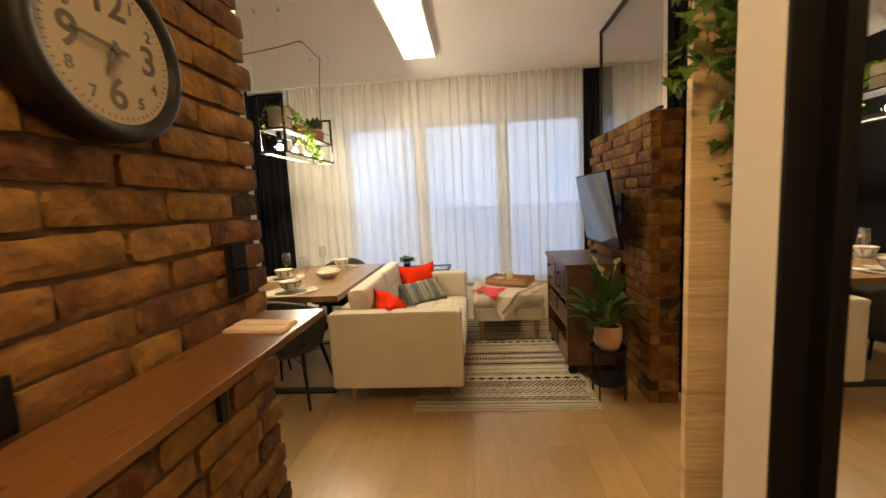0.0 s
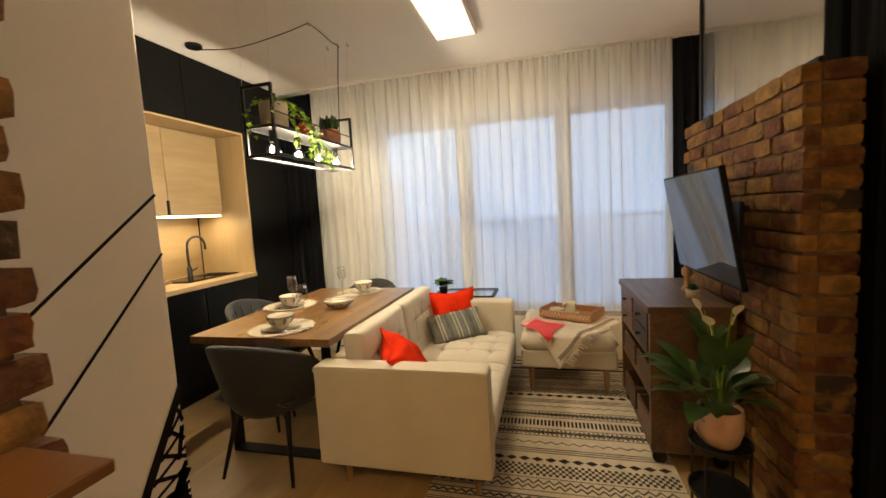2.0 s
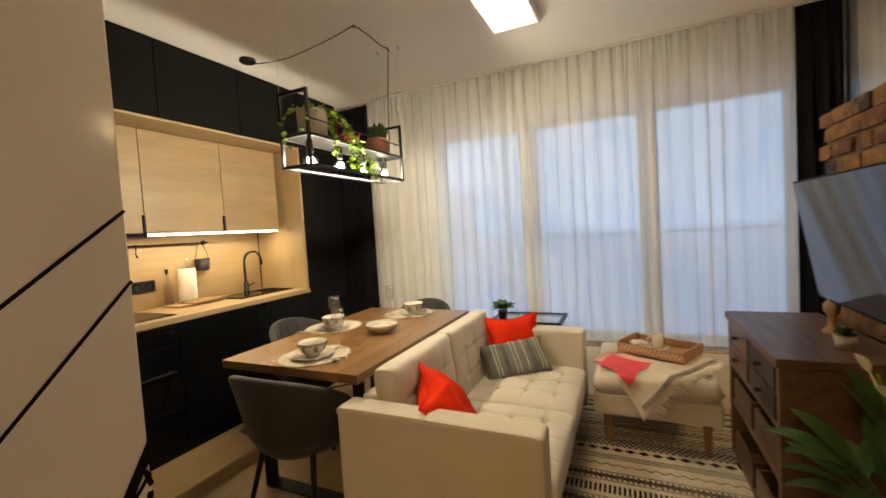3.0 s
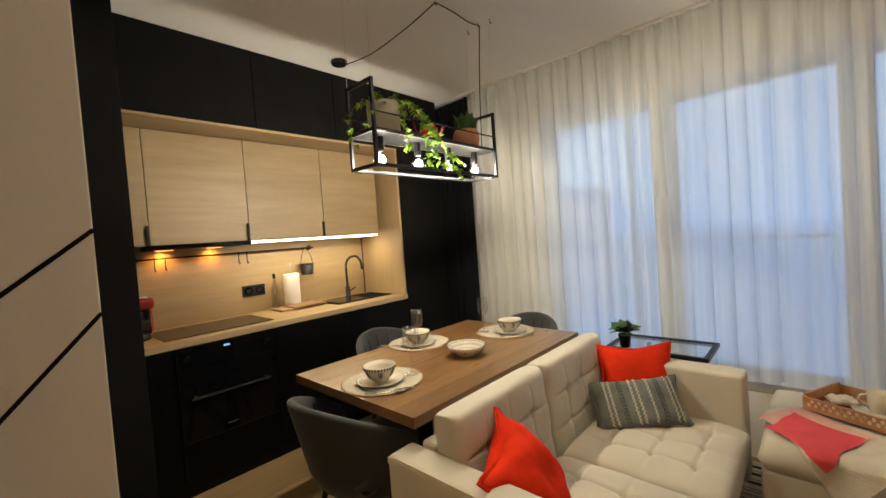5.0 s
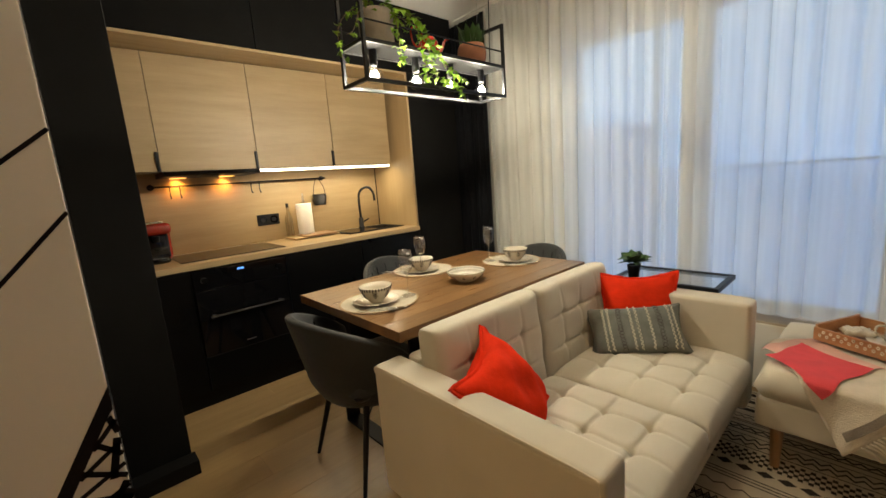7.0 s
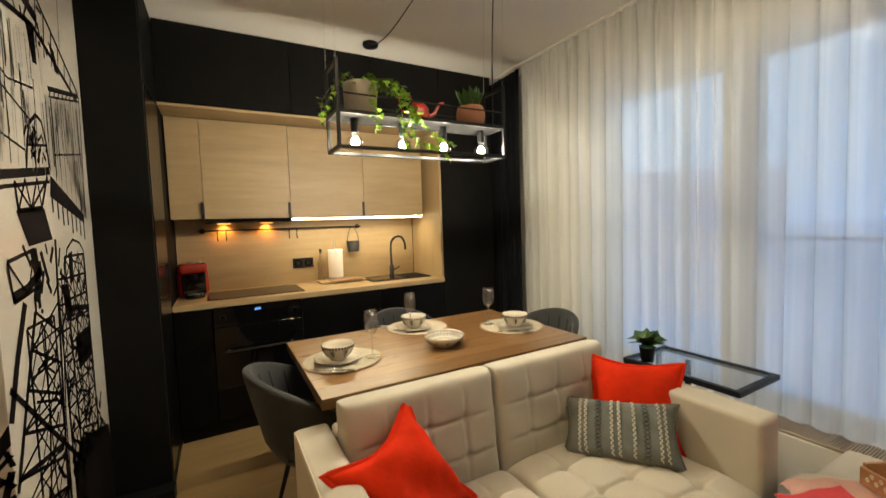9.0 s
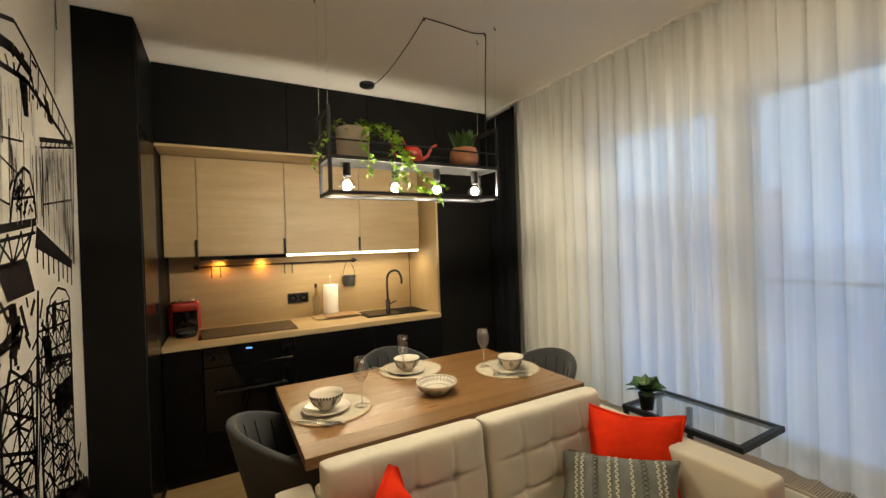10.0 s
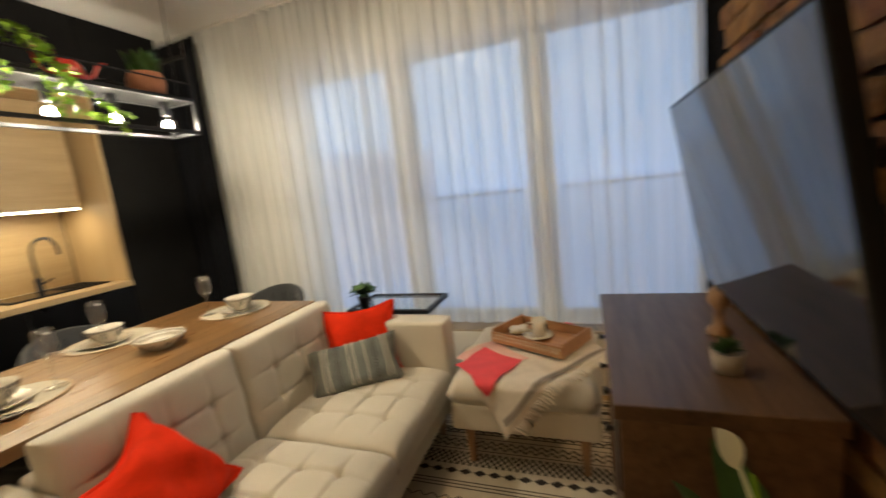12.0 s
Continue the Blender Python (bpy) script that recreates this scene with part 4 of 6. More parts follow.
a0, a1, b0, b1 = LX0 + T / 2, LX1 - T / 2, LY0 + T / 2, LY1 - T / 2
for z in (1.743, 1.903):
    for x in (a0, a1):
        bar("long_rail", (x, b0 + T, z), (x, b1 - T, z), pend)
for y in (b0, b1):
    for x in (a0, a1):
        bar("post", (x, y, 1.743), (x, y, 2.125), pend)
    for z in (1.743, 1.903, 2.125):
        bar("cross_rail", (a0 + T, y, z), (a1 - T, y, z), pend)
for x in (a0, a1):
    part("guard_rod", tube([(x, b0, 1.985 - 1.735), (x, b1, 1.985 - 1.735)], .004, seg=8), M_METAL, pend)
part("shelf_plank", box(a0 + .009, a1 - .009, b0 + .009, b1 - .009, 1.897 - 1.735, 1.912 - 1.735, .001, 1), M_BLACK, pend)
for y in (.31, .56, .80, 1.045):
    part("socket", lathe([(0, .1615), (.019, .1615), (.019, .100), (.015, .093), (0, .093)], 20, at=(LXC, y, 0)), M_METAL, pend)
    b = part("bulb", lathe([(.013, .094), (.014, .085), (.030, .073), (.040, .054), (.038, .034), (.023, .018), (0, .013)], 28, at=(LXC, y, 0)), M_CLEAR, pend, "clear round glass bulb", smooth=True)
    b.visible_shadow = False
    fl = lathe([(0, .074), (.009, .072), (.016, .066), (.0195, .058), (.0205, .051), (.0195, .044), (.015, .036), (.008, .031), (0, .030)], 20, at=(LXC, y, 0))
    f = part("filament", fl, M_BULB, pend, "glowing filament")
    f.visible_shadow = False
rose = thing("ceiling_rose", "black ceiling rose with a slack black cable and hooks", "ceiling rose", (-1.345, .739, CEIL))
part("cap", lathe([(0, 0), (.055, 0), (.055, -.018), (.05, -.024), (0, -.024)], 28), M_METAL, rose)
cab = curve_points([(0, 0, -.024), (.03, -.0, -.04), (.35, 0, -.078), (.70, 0, -.05), (.945, -.005, -.012)], 8)
cab += curve_points([(.95, 0, -.012), (.965, .12, -.024), (.955, .28, -.026), (.955, .37, -.012)], 6)
cab += curve_points([(.957, .375, -.014), (.952, .382, -.05), (.925, .385, -.35), (.90, .395, -.78)], 6)
part("cable", tube(cab, .0032, seg=7), M_METAL, rose, smooth=True)
for x, y in ((.945, -.005), (.955, .372), (.86, .385), (1.03, .385), (.86, -.545), (1.03, -.545)):
    part("hook", tube(curve_points([(x, y, 0), (x, y, -.02), (x + .008, y, -.03), (x + .012, y, -.022)], 4), .0022, seg=6), M_METAL, rose)
for x in (.81, .99):
    for y in (-.531, .40):
        part("wire", tube([(x + .025, y, -.02), (x, y, 2.13 - CEIL)], .0008, seg=5), M_STEEL, rose)

ip = thing("potted_ivy", "trailing ivy in a pale stone pot on the lamp shelf", "potted plant", (LXC, .345, 1.9125))
part("pot", lathe([(0, 0), (.070, 0), (.077, .01), (.080, .12), (.080, .148), (.075, .150), (.072, .125), (0, .125)], 32), M_STONEPOT, ip, smooth=True)
part("soil", lathe([(0, .126), (.0725, .126)], 24), M_SOIL, ip)
ivy(ip, "leaves", [
    [(0, 0, .12), (.05, .02, .17), (.10, .03, .12), (.115, .035, .0), (.118, .04, -.09)],
    [(0, 0, .12), (.03, .10, .18), (.08, .15, .12), (.118, .165, .0), (.125, .175, -.10), (.12, .19, -.15)],
    [(0, .0, .12), (-.02, .12, .19), (.05, .20, .15), (.12, .22, .04), (.13, .27, -.05), (.135, .35, -.10), (.13, .44, -.13)],
    [(0, 0, .12), (-.04, .1, .17), (.06, .19, .11), (.12, .205, -.02), (.13, .22, -.11), (.12, .30, -.145), (.125, .40, -.16), (.12, .41, -.20)],
], .031, 1, M_LEAF, 3)
ivy(ip, "leaves", [
    [(0, 0, .12), (-.03, -.10, .15), (-.04, -.17, .07), (-.03, -.18, -.02), (-.02, -.175, -.07)],
    [(0, 0, .12), (.06, -.08, .16), (.10, -.15, .09), (.105, -.19, .01), (.10, -.22, -.01)],
    [(0, 0, .12), (-.05, .06, .18), (-.06, .16, .17), (-.05, .24, .12)],
], .026, .6, M_LEAF, 4)
crown = bmesh.new()
rc = random.Random(5)
for _ in range(26):
    a = rc.uniform(0, 6.28)
    leaf_fan(crown, (rc.uniform(-.07, .07), rc.uniform(-.07, .11), .12 + rc.uniform(0, .06)), (math.cos(a), math.sin(a), rc.uniform(-.2, .7)), rc.uniform(.016, .026), True, .3, rc)
part("crown", crown, M_LEAF, ip)

can = thing("watering_can", "small red enamel watering can on the lamp shelf", "watering can", (LXC - .005, .66, 1.9125), 90)
part("body", lathe([(0, 0), (.046, 0), (.056, .017), (.058, .04), (.051, .072), (.034, .09), (.032, .096), (0, .096)], 28), M_REDENAMEL, can, smooth=True)
part("spout", tube(curve_points([(.045, 0, .03), (.09, 0, .05), (.12, 0, .10), (.15, 0, .115)], 5), .009, .006), M_REDENAMEL, can, smooth=True)
part("handle", tube(curve_points([(-.03, 0, .09), (-.055, 0, .135), (-.105, 0, .12), (-.10, 0, .06), (-.055, 0, .03)], 5), .0045), M_REDENAMEL, can, smooth=True)
tp = thing("potted_succulent", "spiky green plant in a rounded terracotta pot", "potted plant", (LXC, .98, 1.9125))
part("pot", lathe([(0, 0), (.055, 0), (.074, .02), (.081, .055), (.078, .088), (.069, .108), (.063, .110), (.06, .095), (0, .095)], 32), M_TERRA, tp, smooth=True)
blades = bmesh.new()
for _ in range(60):
    a, t = rc.uniform(0, 6.28), rc.uniform(.03, .5)
    d = Vector((math.cos(a) * t, math.sin(a) * t, 1))
    leaf_fan(blades, (math.cos(a) * .025, math.sin(a) * .025, .082), d, rc.uniform(.075, .125), False, .05, rc)
part("leaves", blades, M_LEAFDARK, tp)

led = thing("ceiling_panel_lamp", "rectangular flat white ceiling light panel", "ceiling lamp", (.498, .66, CEIL))
fr = box(-.155, .155, -.605, -.59, -.045, 0, .002)
box(-.155, .155, .59, .605, -.045, 0, .002, bm=fr)
box(-.155, -.14, -.59, .59, -.045, 0, .002, bm=fr)
box(.14, .155, -.59, .59, -.045, 0, .002, bm=fr)
part("frame", fr, M_WALL, led)
part("diffuser", box(-.14, .14, -.59, .59, -.040, -.034), M_PANEL, led)


# ---------------------------------------------------------------- curtains
def curtain(name, label, x0, x1, y, z0, z1, mat, folds, depth, seed, nz=26, y_end=None, thick=0.0, ripple=.35, over=.25):
    """A hanging curtain in folds: tight gathers at the head, wider uneven folds below."""
    rr = random.Random(seed)
    ph = [rr.uniform(0, 6.28) for _ in range(6)]
    y_end = y if y_end is None else y_end

    def fn(u, v):
        z = z1 + (z0 - z1) * v
        uu = u + .006 * math.sin(9 * u + ph[0]) * v + .004 * math.sin(23 * u + ph[1])
        p = 2 * math.pi * folds * uu + .9 * math.sin(5.3 * u * 3 + ph[2]) + .5 * math.sin(17 * u + ph[3]) * v
        amp = depth * (.45 + .55 * min(1, v * 4)) * (.65 + .35 * math.sin(11 * u + ph[4] + 1.2 * v))
        w = math.sin(p) + ripple * math.sin(2.7 * p + ph[5] + 2 * v) * (1 - .6 * v)
        g = .3 * depth * math.sin(2 * math.pi * folds * 2.6 * uu) * math.exp(-v * 14)
        side = over * depth * (.7 + .5 * math.sin(7 * u + ph[1])) * math.cos(p + .4)
        ln = math.hypot(x1 - x0, y_end - y)
        nx, ny = -(y_end - y) / ln, (x1 - x0) / ln
        k = amp * w + g
        return (x0 + (x1 - x0) * u + side * ny + nx * k, y + (y_end - y) * u + ny * k, z)
    c = thing(name, label, "curtain", (0, 0, 0))
    sheet = grid_sheet(int(folds * (22 if thick else 26)), nz, fn, thick)
    part("cloth", sheet, mat, c, smooth=True)
    return c, fn


VY = 2.0
for k, (a, b, n) in enumerate(((-1.19, .18, 12), (.15, 1.24, 10), (1.21, 2.15, 9))):
    c, fn = curtain("sheer_curtain", "floor-length white voile curtain gathered under the ceiling", a, b, VY + .012 * (k % 2), .405, CEIL - .006, M_VOILE, n, .040, 11 + k, 30, ripple=.12, over=.46)
    c["group"] = "voile curtains along the window"
    part("heading_tape", grid_sheet(int(n * 26), 1, lambda u, v: tuple(Vector(fn(u, v * .016)) + Vector((0, -.002, 0)))), M_VOILE, c, "gathered heading tape")
c, fn = curtain("sheer_curtain", "white voile curtain in the bedroom window", 2.45, 4.9, VY, .03, CEIL - .006, M_VOILE, 20, .028, 31, 20, over=.3)
curtain("black_curtain", "heavy black curtain gathered in the corner", -1.66, -1.17, 1.985, .03, CEIL - .05, M_CURTAIN, 6, .022, 41, y_end=1.955, thick=.004)
curtain("black_curtain", "heavy black curtain gathered behind the brick partition", 2.13, 2.42, 1.96, .03, CEIL - .04, M_CURTAIN, 4, .03, 42, thick=.004)
curtain("black_curtain", "heavy black curtain drawn back at the bedroom opening", 2.212, 2.242, .26, .02, CEIL - .03, M_CURTAIN, 6, .026, 43, y_end=-.165, thick=.004)
solid("curtain_track", box(-1.54, 2.5, VY - .03, VY + .03, CEIL - .012, CEIL - .001, .002), M_WALL, "white ceiling curtain track along the windows", "curtain track")


# ---------------------------------------------------------------- sofa
def sofa():
    s = thing("sofa", "cream woven two-seat sofa with a button-tufted back", "sofa", (0, 0, 0))
    part("base", box(.0, .80, -.02, 1.36, .15, .29, .02, 3), M_SOFA, s)
    for y0, y1 in ((-.10, .025), (1.31, 1.44)):
        a = box(-.045, .825, y0, y1, .14, .648, .024, 6)
        part("armrest", a, M_SOFA, s, smooth=False)
        for ye in ((y0,) if y0 < 0 else (y1,)):
            yy = ye + (.0055 if ye == y0 else -.0055)
            part("piping", tube(curve_points([(-.04, yy, .615), (-.022, yy, .642), (.2, yy, .6455), (.6, yy, .6455), (.79, yy, .643), (.815, yy, .622), (.8175, yy, .5), (.8175, yy, .2)], 4), .003, seg=6), M_PIPING, s)
    for k, (y0, y1) in enumerate(((.027, .648), (.652, 1.308))):
        w = y1 - y0
        tuft = [(-.15, -.16), (-.15, 0.0), (-.15, .16), (.02, -.16), (.02, 0), (.02, .16), (.18, -.16), (.18, 0), (.18, .16)]
        sc = cushion(.62, w, .17, [(a, b * w / .656) for a, b in tuft], 100, .22, seed=k, deep=.8)
        part("seat_cushion", move(sc, pose(.53, (y0 + y1) / 2, .345)), M_SOFA, s, smooth=True)
        bt = [(a, b) for a in (-.07, .075) for b in (-.165, 0, .165)]
        bc = cushion(.46, w - .004, .14, [(a, b * w / .656) for a, b in bt], 100, .26, seed=5 + k, power=12, deep=.62)
        part("back_cushion", move(bc, pose(.135, (y0 + y1) / 2, .547) @ pose(0, 0, 0, 0, 84, 0) @ pose(0, 0, 0, 0, 0, 180)), M_SOFA, s, smooth=True)
    part("back_frame", box(.0, .075, .026, 1.309, .15, .66, .02, 3), M_SOFA, s)
    for x in (.06, .74):
        for y in (.0, 1.34):
            part("leg", lathe([(0, 0), (.014, 0), (.022, .135), (.022, .15), (0, .15)], 18, at=(x, y, 0)), M_LEGWOOD, s, "turned wooden leg")


sofa()


def scatter_cushion(name, label, mat, w, h, d, m, seed, ears=1.0):
    c = thing(name, label, "cushion", (0, 0, 0), group="scatter cushions on the sofa")
    c.matrix_basis = m
    part("cover", cushion(w, h, d, (), 34, .55 if ears < .8 else .8, ears, .011, seed, 6 if ears < .8 else 3), mat, c, smooth=True)
    edge = []
    for i in range(4 * 26 + 1):
        k, t = divmod(i % 104, 26)
        u, v = [(-1 + t / 13, -1), (1, -1 + t / 13), (1 - t / 13, 1), (-1, 1 - t / 13)][k]
        pin = 1 - ears * 0.10 * ((1 - v * v) * abs(u) + (1 - u * u) * abs(v)) * 2 * max(abs(u), abs(v)) ** 3
        edge.append((u * w / 2 * pin * 1.01, v * h / 2 * pin * 1.01, 0))
    part("flange", tube(edge, .009 if ears > .8 else .004, seg=6, flat=.4), mat, c)
    return c


def by_corners(a, b, c, lift=(0, 0, 0)):
    """The pose of a cushion with one corner at a, whose sides run towards b and c."""
    a, b, c = Vector(a), Vector(b), Vector(c)
    ex = (b - a).normalized()
    ez = ex.cross((c - a)).normalized()
    ey = ez.cross(ex)
    o = (b + c) / 2 + Vector(lift)
    return Matrix(((ex.x, ey.x, ez.x, o.x), (ex.y, ey.y, ez.y, o.y), (ex.z, ey.z, ez.z, o.z), (0, 0, 0, 1)))


scatter_cushion("red_cushion", "plump red velvet cushion with a flanged edge", M_RED, .40, .41, .19, by_corners((.157, .259, .726), (.334, -.069, .655), (.325, .42, .425), (.02, .0, .015)), 1, 1.7)
scatter_cushion("red_cushion", "red velvet cushion leaning in the far sofa corner", M_RED, .39, .38, .14, by_corners((.17, 1.2, .725), (.494, 1.411, .728), (.24, 1.10, .39)), 2, .9)
gc = scatter_cushion("grey_cushion", "grey woven lumbar cushion with pale zigzag stripes", M_GREY, .26, .45, .12, by_corners((.558, 1.276, .603), (.669, 1.146, .415), (.2, 1.012, .581), (-.02, .02, .0)), 3, .6)


def on_cushion(x, y, w=.26, h=.45, d=.12):
    u, v = 2 * x / w, 2 * y / h
    e = (max(0, 1 - abs(u) ** 6) * max(0, 1 - abs(v) ** 6)) ** .55
    pin = 1 - .6 * 0.10 * ((1 - v * v) * abs(u) + (1 - u * u) * abs(v)) * 2 * max(abs(u), abs(v)) ** 3
    return Vector((x * pin, y * pin, SIGN * (d / 2 * e + .008)))


SIGN = 1 if (gc.matrix_basis.to_3x3() @ Vector((0, 0, 1))).x > 0 else -1
for yy, kind in ((-.175, 0), (-.15, 0), (-.10, 1), (-.055, 0), (.0, 0), (.028, 0), (.08, 1), (.13, 0), (.155, 0)):
    pts = []
    for i in range(49):
        x = -.115 + .23 * i / 48
        if kind == 0:
            pts.append(on_cushion(x, yy + .0045 * (1 if i % 4 in (1, 2) else -1)))
        else:
            pts.append(on_cushion(x, yy + .012 * math.sin(i * .9)))
    part("stitched_stripe", tube(pts, .0025 if kind == 0 else .0011, seg=5), M_STITCH if kind == 0 else M_RUGDARK, gc, "pale zigzag embroidery" if kind == 0 else "dark diamond embroidery")
    if kind:
        part("stitched_stripe", tube([on_cushion(-.115 + .23 * i / 48, yy - .012 * math.sin(i * .9)) for i in range(49)], .0011, seg=5), M_RUGDARK, gc, "dark diamond embroidery")

# ---------------------------------------------------------------- glass side table with a small plant
gt = thing("side_table", "narrow side table with a black frame and clear glass top", "side table", (.37, 1.73, 0))
fr = box(-.275, .275, -.18, -.155, .61, .635, .002)
box(-.275, .275, .155, .18, .61, .635, .002, bm=fr)
box(-.275, -.25, -.155, .155, .61, .635, .002, bm=fr)
box(.25, .275, -.155, .155, .61, .635, .002, bm=fr)
part("top_frame", fr, M_METAL, gt)
tp_ = part("glass_top", box(-.25, .25, -.155, .155, .626, .631), M_CLEAR, gt)
tp_.visible_shadow = False
for x in (-.2625, -.10):
    for y in (-.165, .11):
        part("leg", box(x - .011, x + .011, y - .011, y + .011, 0, .61, .002), M_METAL, gt)
    part("foot_rail", box(x - .011, x + .011, -.154, .099, .0, .02, .002), M_METAL, gt)
sp = thing("small_potted_plant", "small green leafy plant in a black pot", "potted plant", (.20, 1.60, .6352))
part("pot", lathe([(0, 0), (.029, 0), (.038, .07), (.040, .074), (.036, .074), (.034, .066), (0, .066)], 26), M_METAL, sp, smooth=True)
lb = bmesh.new()
rp = random.Random(9)
for k in range(22):
    a, t = k * 2.4 + rp.uniform(-.3, .3), rp.uniform(.3, 2.2)
    leaf_fan(lb, (.012 * math.cos(a), .012 * math.sin(a), .075 + rp.uniform(0, .03)), (math.cos(a) * t, math.sin(a) * t, 1), rp.uniform(.055, .082), False, .4, rp, 1.7)
part("leaves", lb, M_LEAFDARK, sp)

# ---------------------------------------------------------------- rug
RX0, RX1, RY0, RY1 = .49, 1.685, -.135, 1.80
rug = thing("rug", "flat-woven cream rug with dark geometric bands", "rug", (0, 0, .001))
part("weave", grid_sheet(24, 60, lambda u, v: (RX0 + (RX1 - RX0) * u, RY0 + (RY1 - RY0) * v, .007 + .0008 * math.sin(40 * u + 3 * v) * math.sin(33 * v)), .006), M_RUG, rug)
bands = {"dark": bmesh.new(), "grey": bmesh.new(), "red": bmesh.new()}


def flat(bm, pts, z=.0092):
    bm.faces.new([bm.verts.new((x, y, z)) for x, y in pts])


def band_line(key, y, h):
    flat(bands[key], [(RX0, y), (RX1, y), (RX1, y + h), (RX0, y + h)])


def band_diamonds(key, y, h, step):
    n = int((RX1 - RX0) / step)
    for i in range(n):
        x = RX0 + (i + .5) * step
        flat(bands[key], [(x - step * .46, y + h / 2), (x, y), (x + step * .46, y + h / 2), (x, y + h)])


def band_bars(key, y, h, step, fill=.5):
    for i in range(int((RX1 - RX0) / step)):
        x = RX0 + i * step
        flat(bands[key], [(x, y), (x + step * fill, y), (x + step * fill, y + h), (x, y + h)])


def band_checks(key, y, h, step, rows):
    for r in range(rows):
        for i in range(int((RX1 - RX0) / step)):
            if (i + r) % 2 == 0:
                x = RX0 + i * step
                flat(bands[key], [(x, y + r * h / rows), (x + step, y + r * h / rows), (x + step, y + (r + 1) * h / rows), (x, y + (r + 1) * h / rows)])


def band_zigzag(key, y, h, step, w):
    n = int((RX1 - RX0) / step)
    for i in range(n):
        x, xm, xe = RX0 + i * step, RX0 + (i + .5) * step, RX0 + (i + 1) * step
        flat(bands[key], [(x, y), (x, y + w), (xm, y + h), (xm, y + h - w)])
        flat(bands[key], [(xm, y + h - w), (xm, y + h), (xe, y + w), (xe, y)])


def band_lattice(y, h, step):
    """A dense band of crossed zigzags between two lines, with a dot in each mesh."""
    band_line("grey", y, .007)
    band_line("grey", y + h - .007, .007)
    band_zigzag("dark", y + .010, h - .020, step, .012)
    n = int((RX1 - RX0) / step)
    for i in range(n):
        x, xm, xe = RX0 + i * step, RX0 + (i + .5) * step, RX0 + (i + 1) * step
        y0, y1, w = y + .010, y + h - .010, .012
        flat(bands["dark"], [(x, y1 - w), (x, y1), (xm, y0 + w), (xm, y0)], .0093)
        flat(bands["dark"], [(xm, y0), (xm, y0 + w), (xe, y1), (xe, y1 - w)], .0093)
        for cx in (x, xm):
            if RX0 + .01 < cx:
                flat(bands["grey"], [(cx - step * .2, y + h / 2), (cx, y + h * .32), (cx + step * .2, y + h / 2), (cx, y + h * .68)], .0094)


# the bands mirror about the middle row of bars
RYM = .695
band_bars("dark", RYM - .034, .068, .023, .52)
for sgn in (-1, 1):
    def low(d0, d1):
        """Lower edge of a band that lies from d0 to d1 off the middle."""
        return RYM + d0 if sgn > 0 else RYM - d1
    band_lattice(low(.066, .152), .086, .052)
    band_zigzag("grey", low(.205, .235), .03, .062, .008)
    for d in (.278, .297, .316):
        band_line("grey", low(d, d + .007), .007)
    band_diamonds("dark", low(.362, .404), .042, .069)
    band_checks("dark", low(.424, .520), .096, .016, 5)
    for d in (.548, .582):
        band_zigzag("dark", low(d, d + .04), .04, .05, .012)
    band_line("grey", low(.535, .541), .006)
    band_line("grey", low(.630, .636), .006)
    band_line("dark", low(.664, .672), .008)
    band_zigzag("dark", low(.674, .706), .032, .046, .013)
    band_line("dark", low(.708, .716), .008)
    band_line("grey", low(.742, .748), .006)
    band_line("red", low(.756, .762), .006)
    band_zigzag("grey", low(.780, .804), .024, .034, .008)
    band_line("dark", low(.814, .820), .006)
for d in (.86, .95, 1.03):
    band_line("dark", RYM + d, .03)
    band_line("grey", RYM + d + .045, .008)
for key, mt in (("dark", M_RUGDARK), ("grey", M_RUGGREY), ("red", M_RUGRED)):
    tagged(part("woven_pattern", bands[key], mt, rug, {"dark": "dark brown woven motifs", "grey": "grey woven motifs", "red": "dull red woven lines"}[key]), kind="stuff")
fr = bmesh.new()
rf = random.Random(4)
for i in range(240):
    x = RX0 + (RX1 - RX0) * i / 240
    tube([(x, RY0, .004), (x + rf.uniform(-.004, .004), RY0 - rf.uniform(.012, .022), .002)], .0013, seg=4, bm=fr)
tagged(part("fringe", fr, M_RUG, rug), kind="stuff")

# ---------------------------------------------------------------- daybed with blanket and tray
BX0, BX1, BY0, BY1 = .885, 1.545, 1.09, 1.83
bed = thing("ottoman", "low cream upholstered ottoman on wooden legs", "ottoman", (0, 0, 0))
part("base", box(BX0, BX1, BY0 + .02, BY1, .20, .33, .02, 3), M_SOFA, bed)
part("cushion", move(cushion(BX1 - BX0 + .01, BY1 - BY0, .15, (), 24, .18), pose((BX0 + BX1) / 2, (BY0 + BY1) / 2, .385)), M_SOFA, bed, smooth=True)
for x in (BX0 + .07, BX1 - .07):
    for yy in (BY0 + .08, BY1 - .08):
        part("leg", lathe([(0, 0), (.016, 0), (.024, .19), (.024, .20), (0, .20)], 16, at=(x, yy, 0.0)), M_LEGWOOD, bed, "tapered wooden leg")


bl = thing("blanket", "cream wool throw with coral and pink patches and a fringe", "blanket", (0, 0, 0))


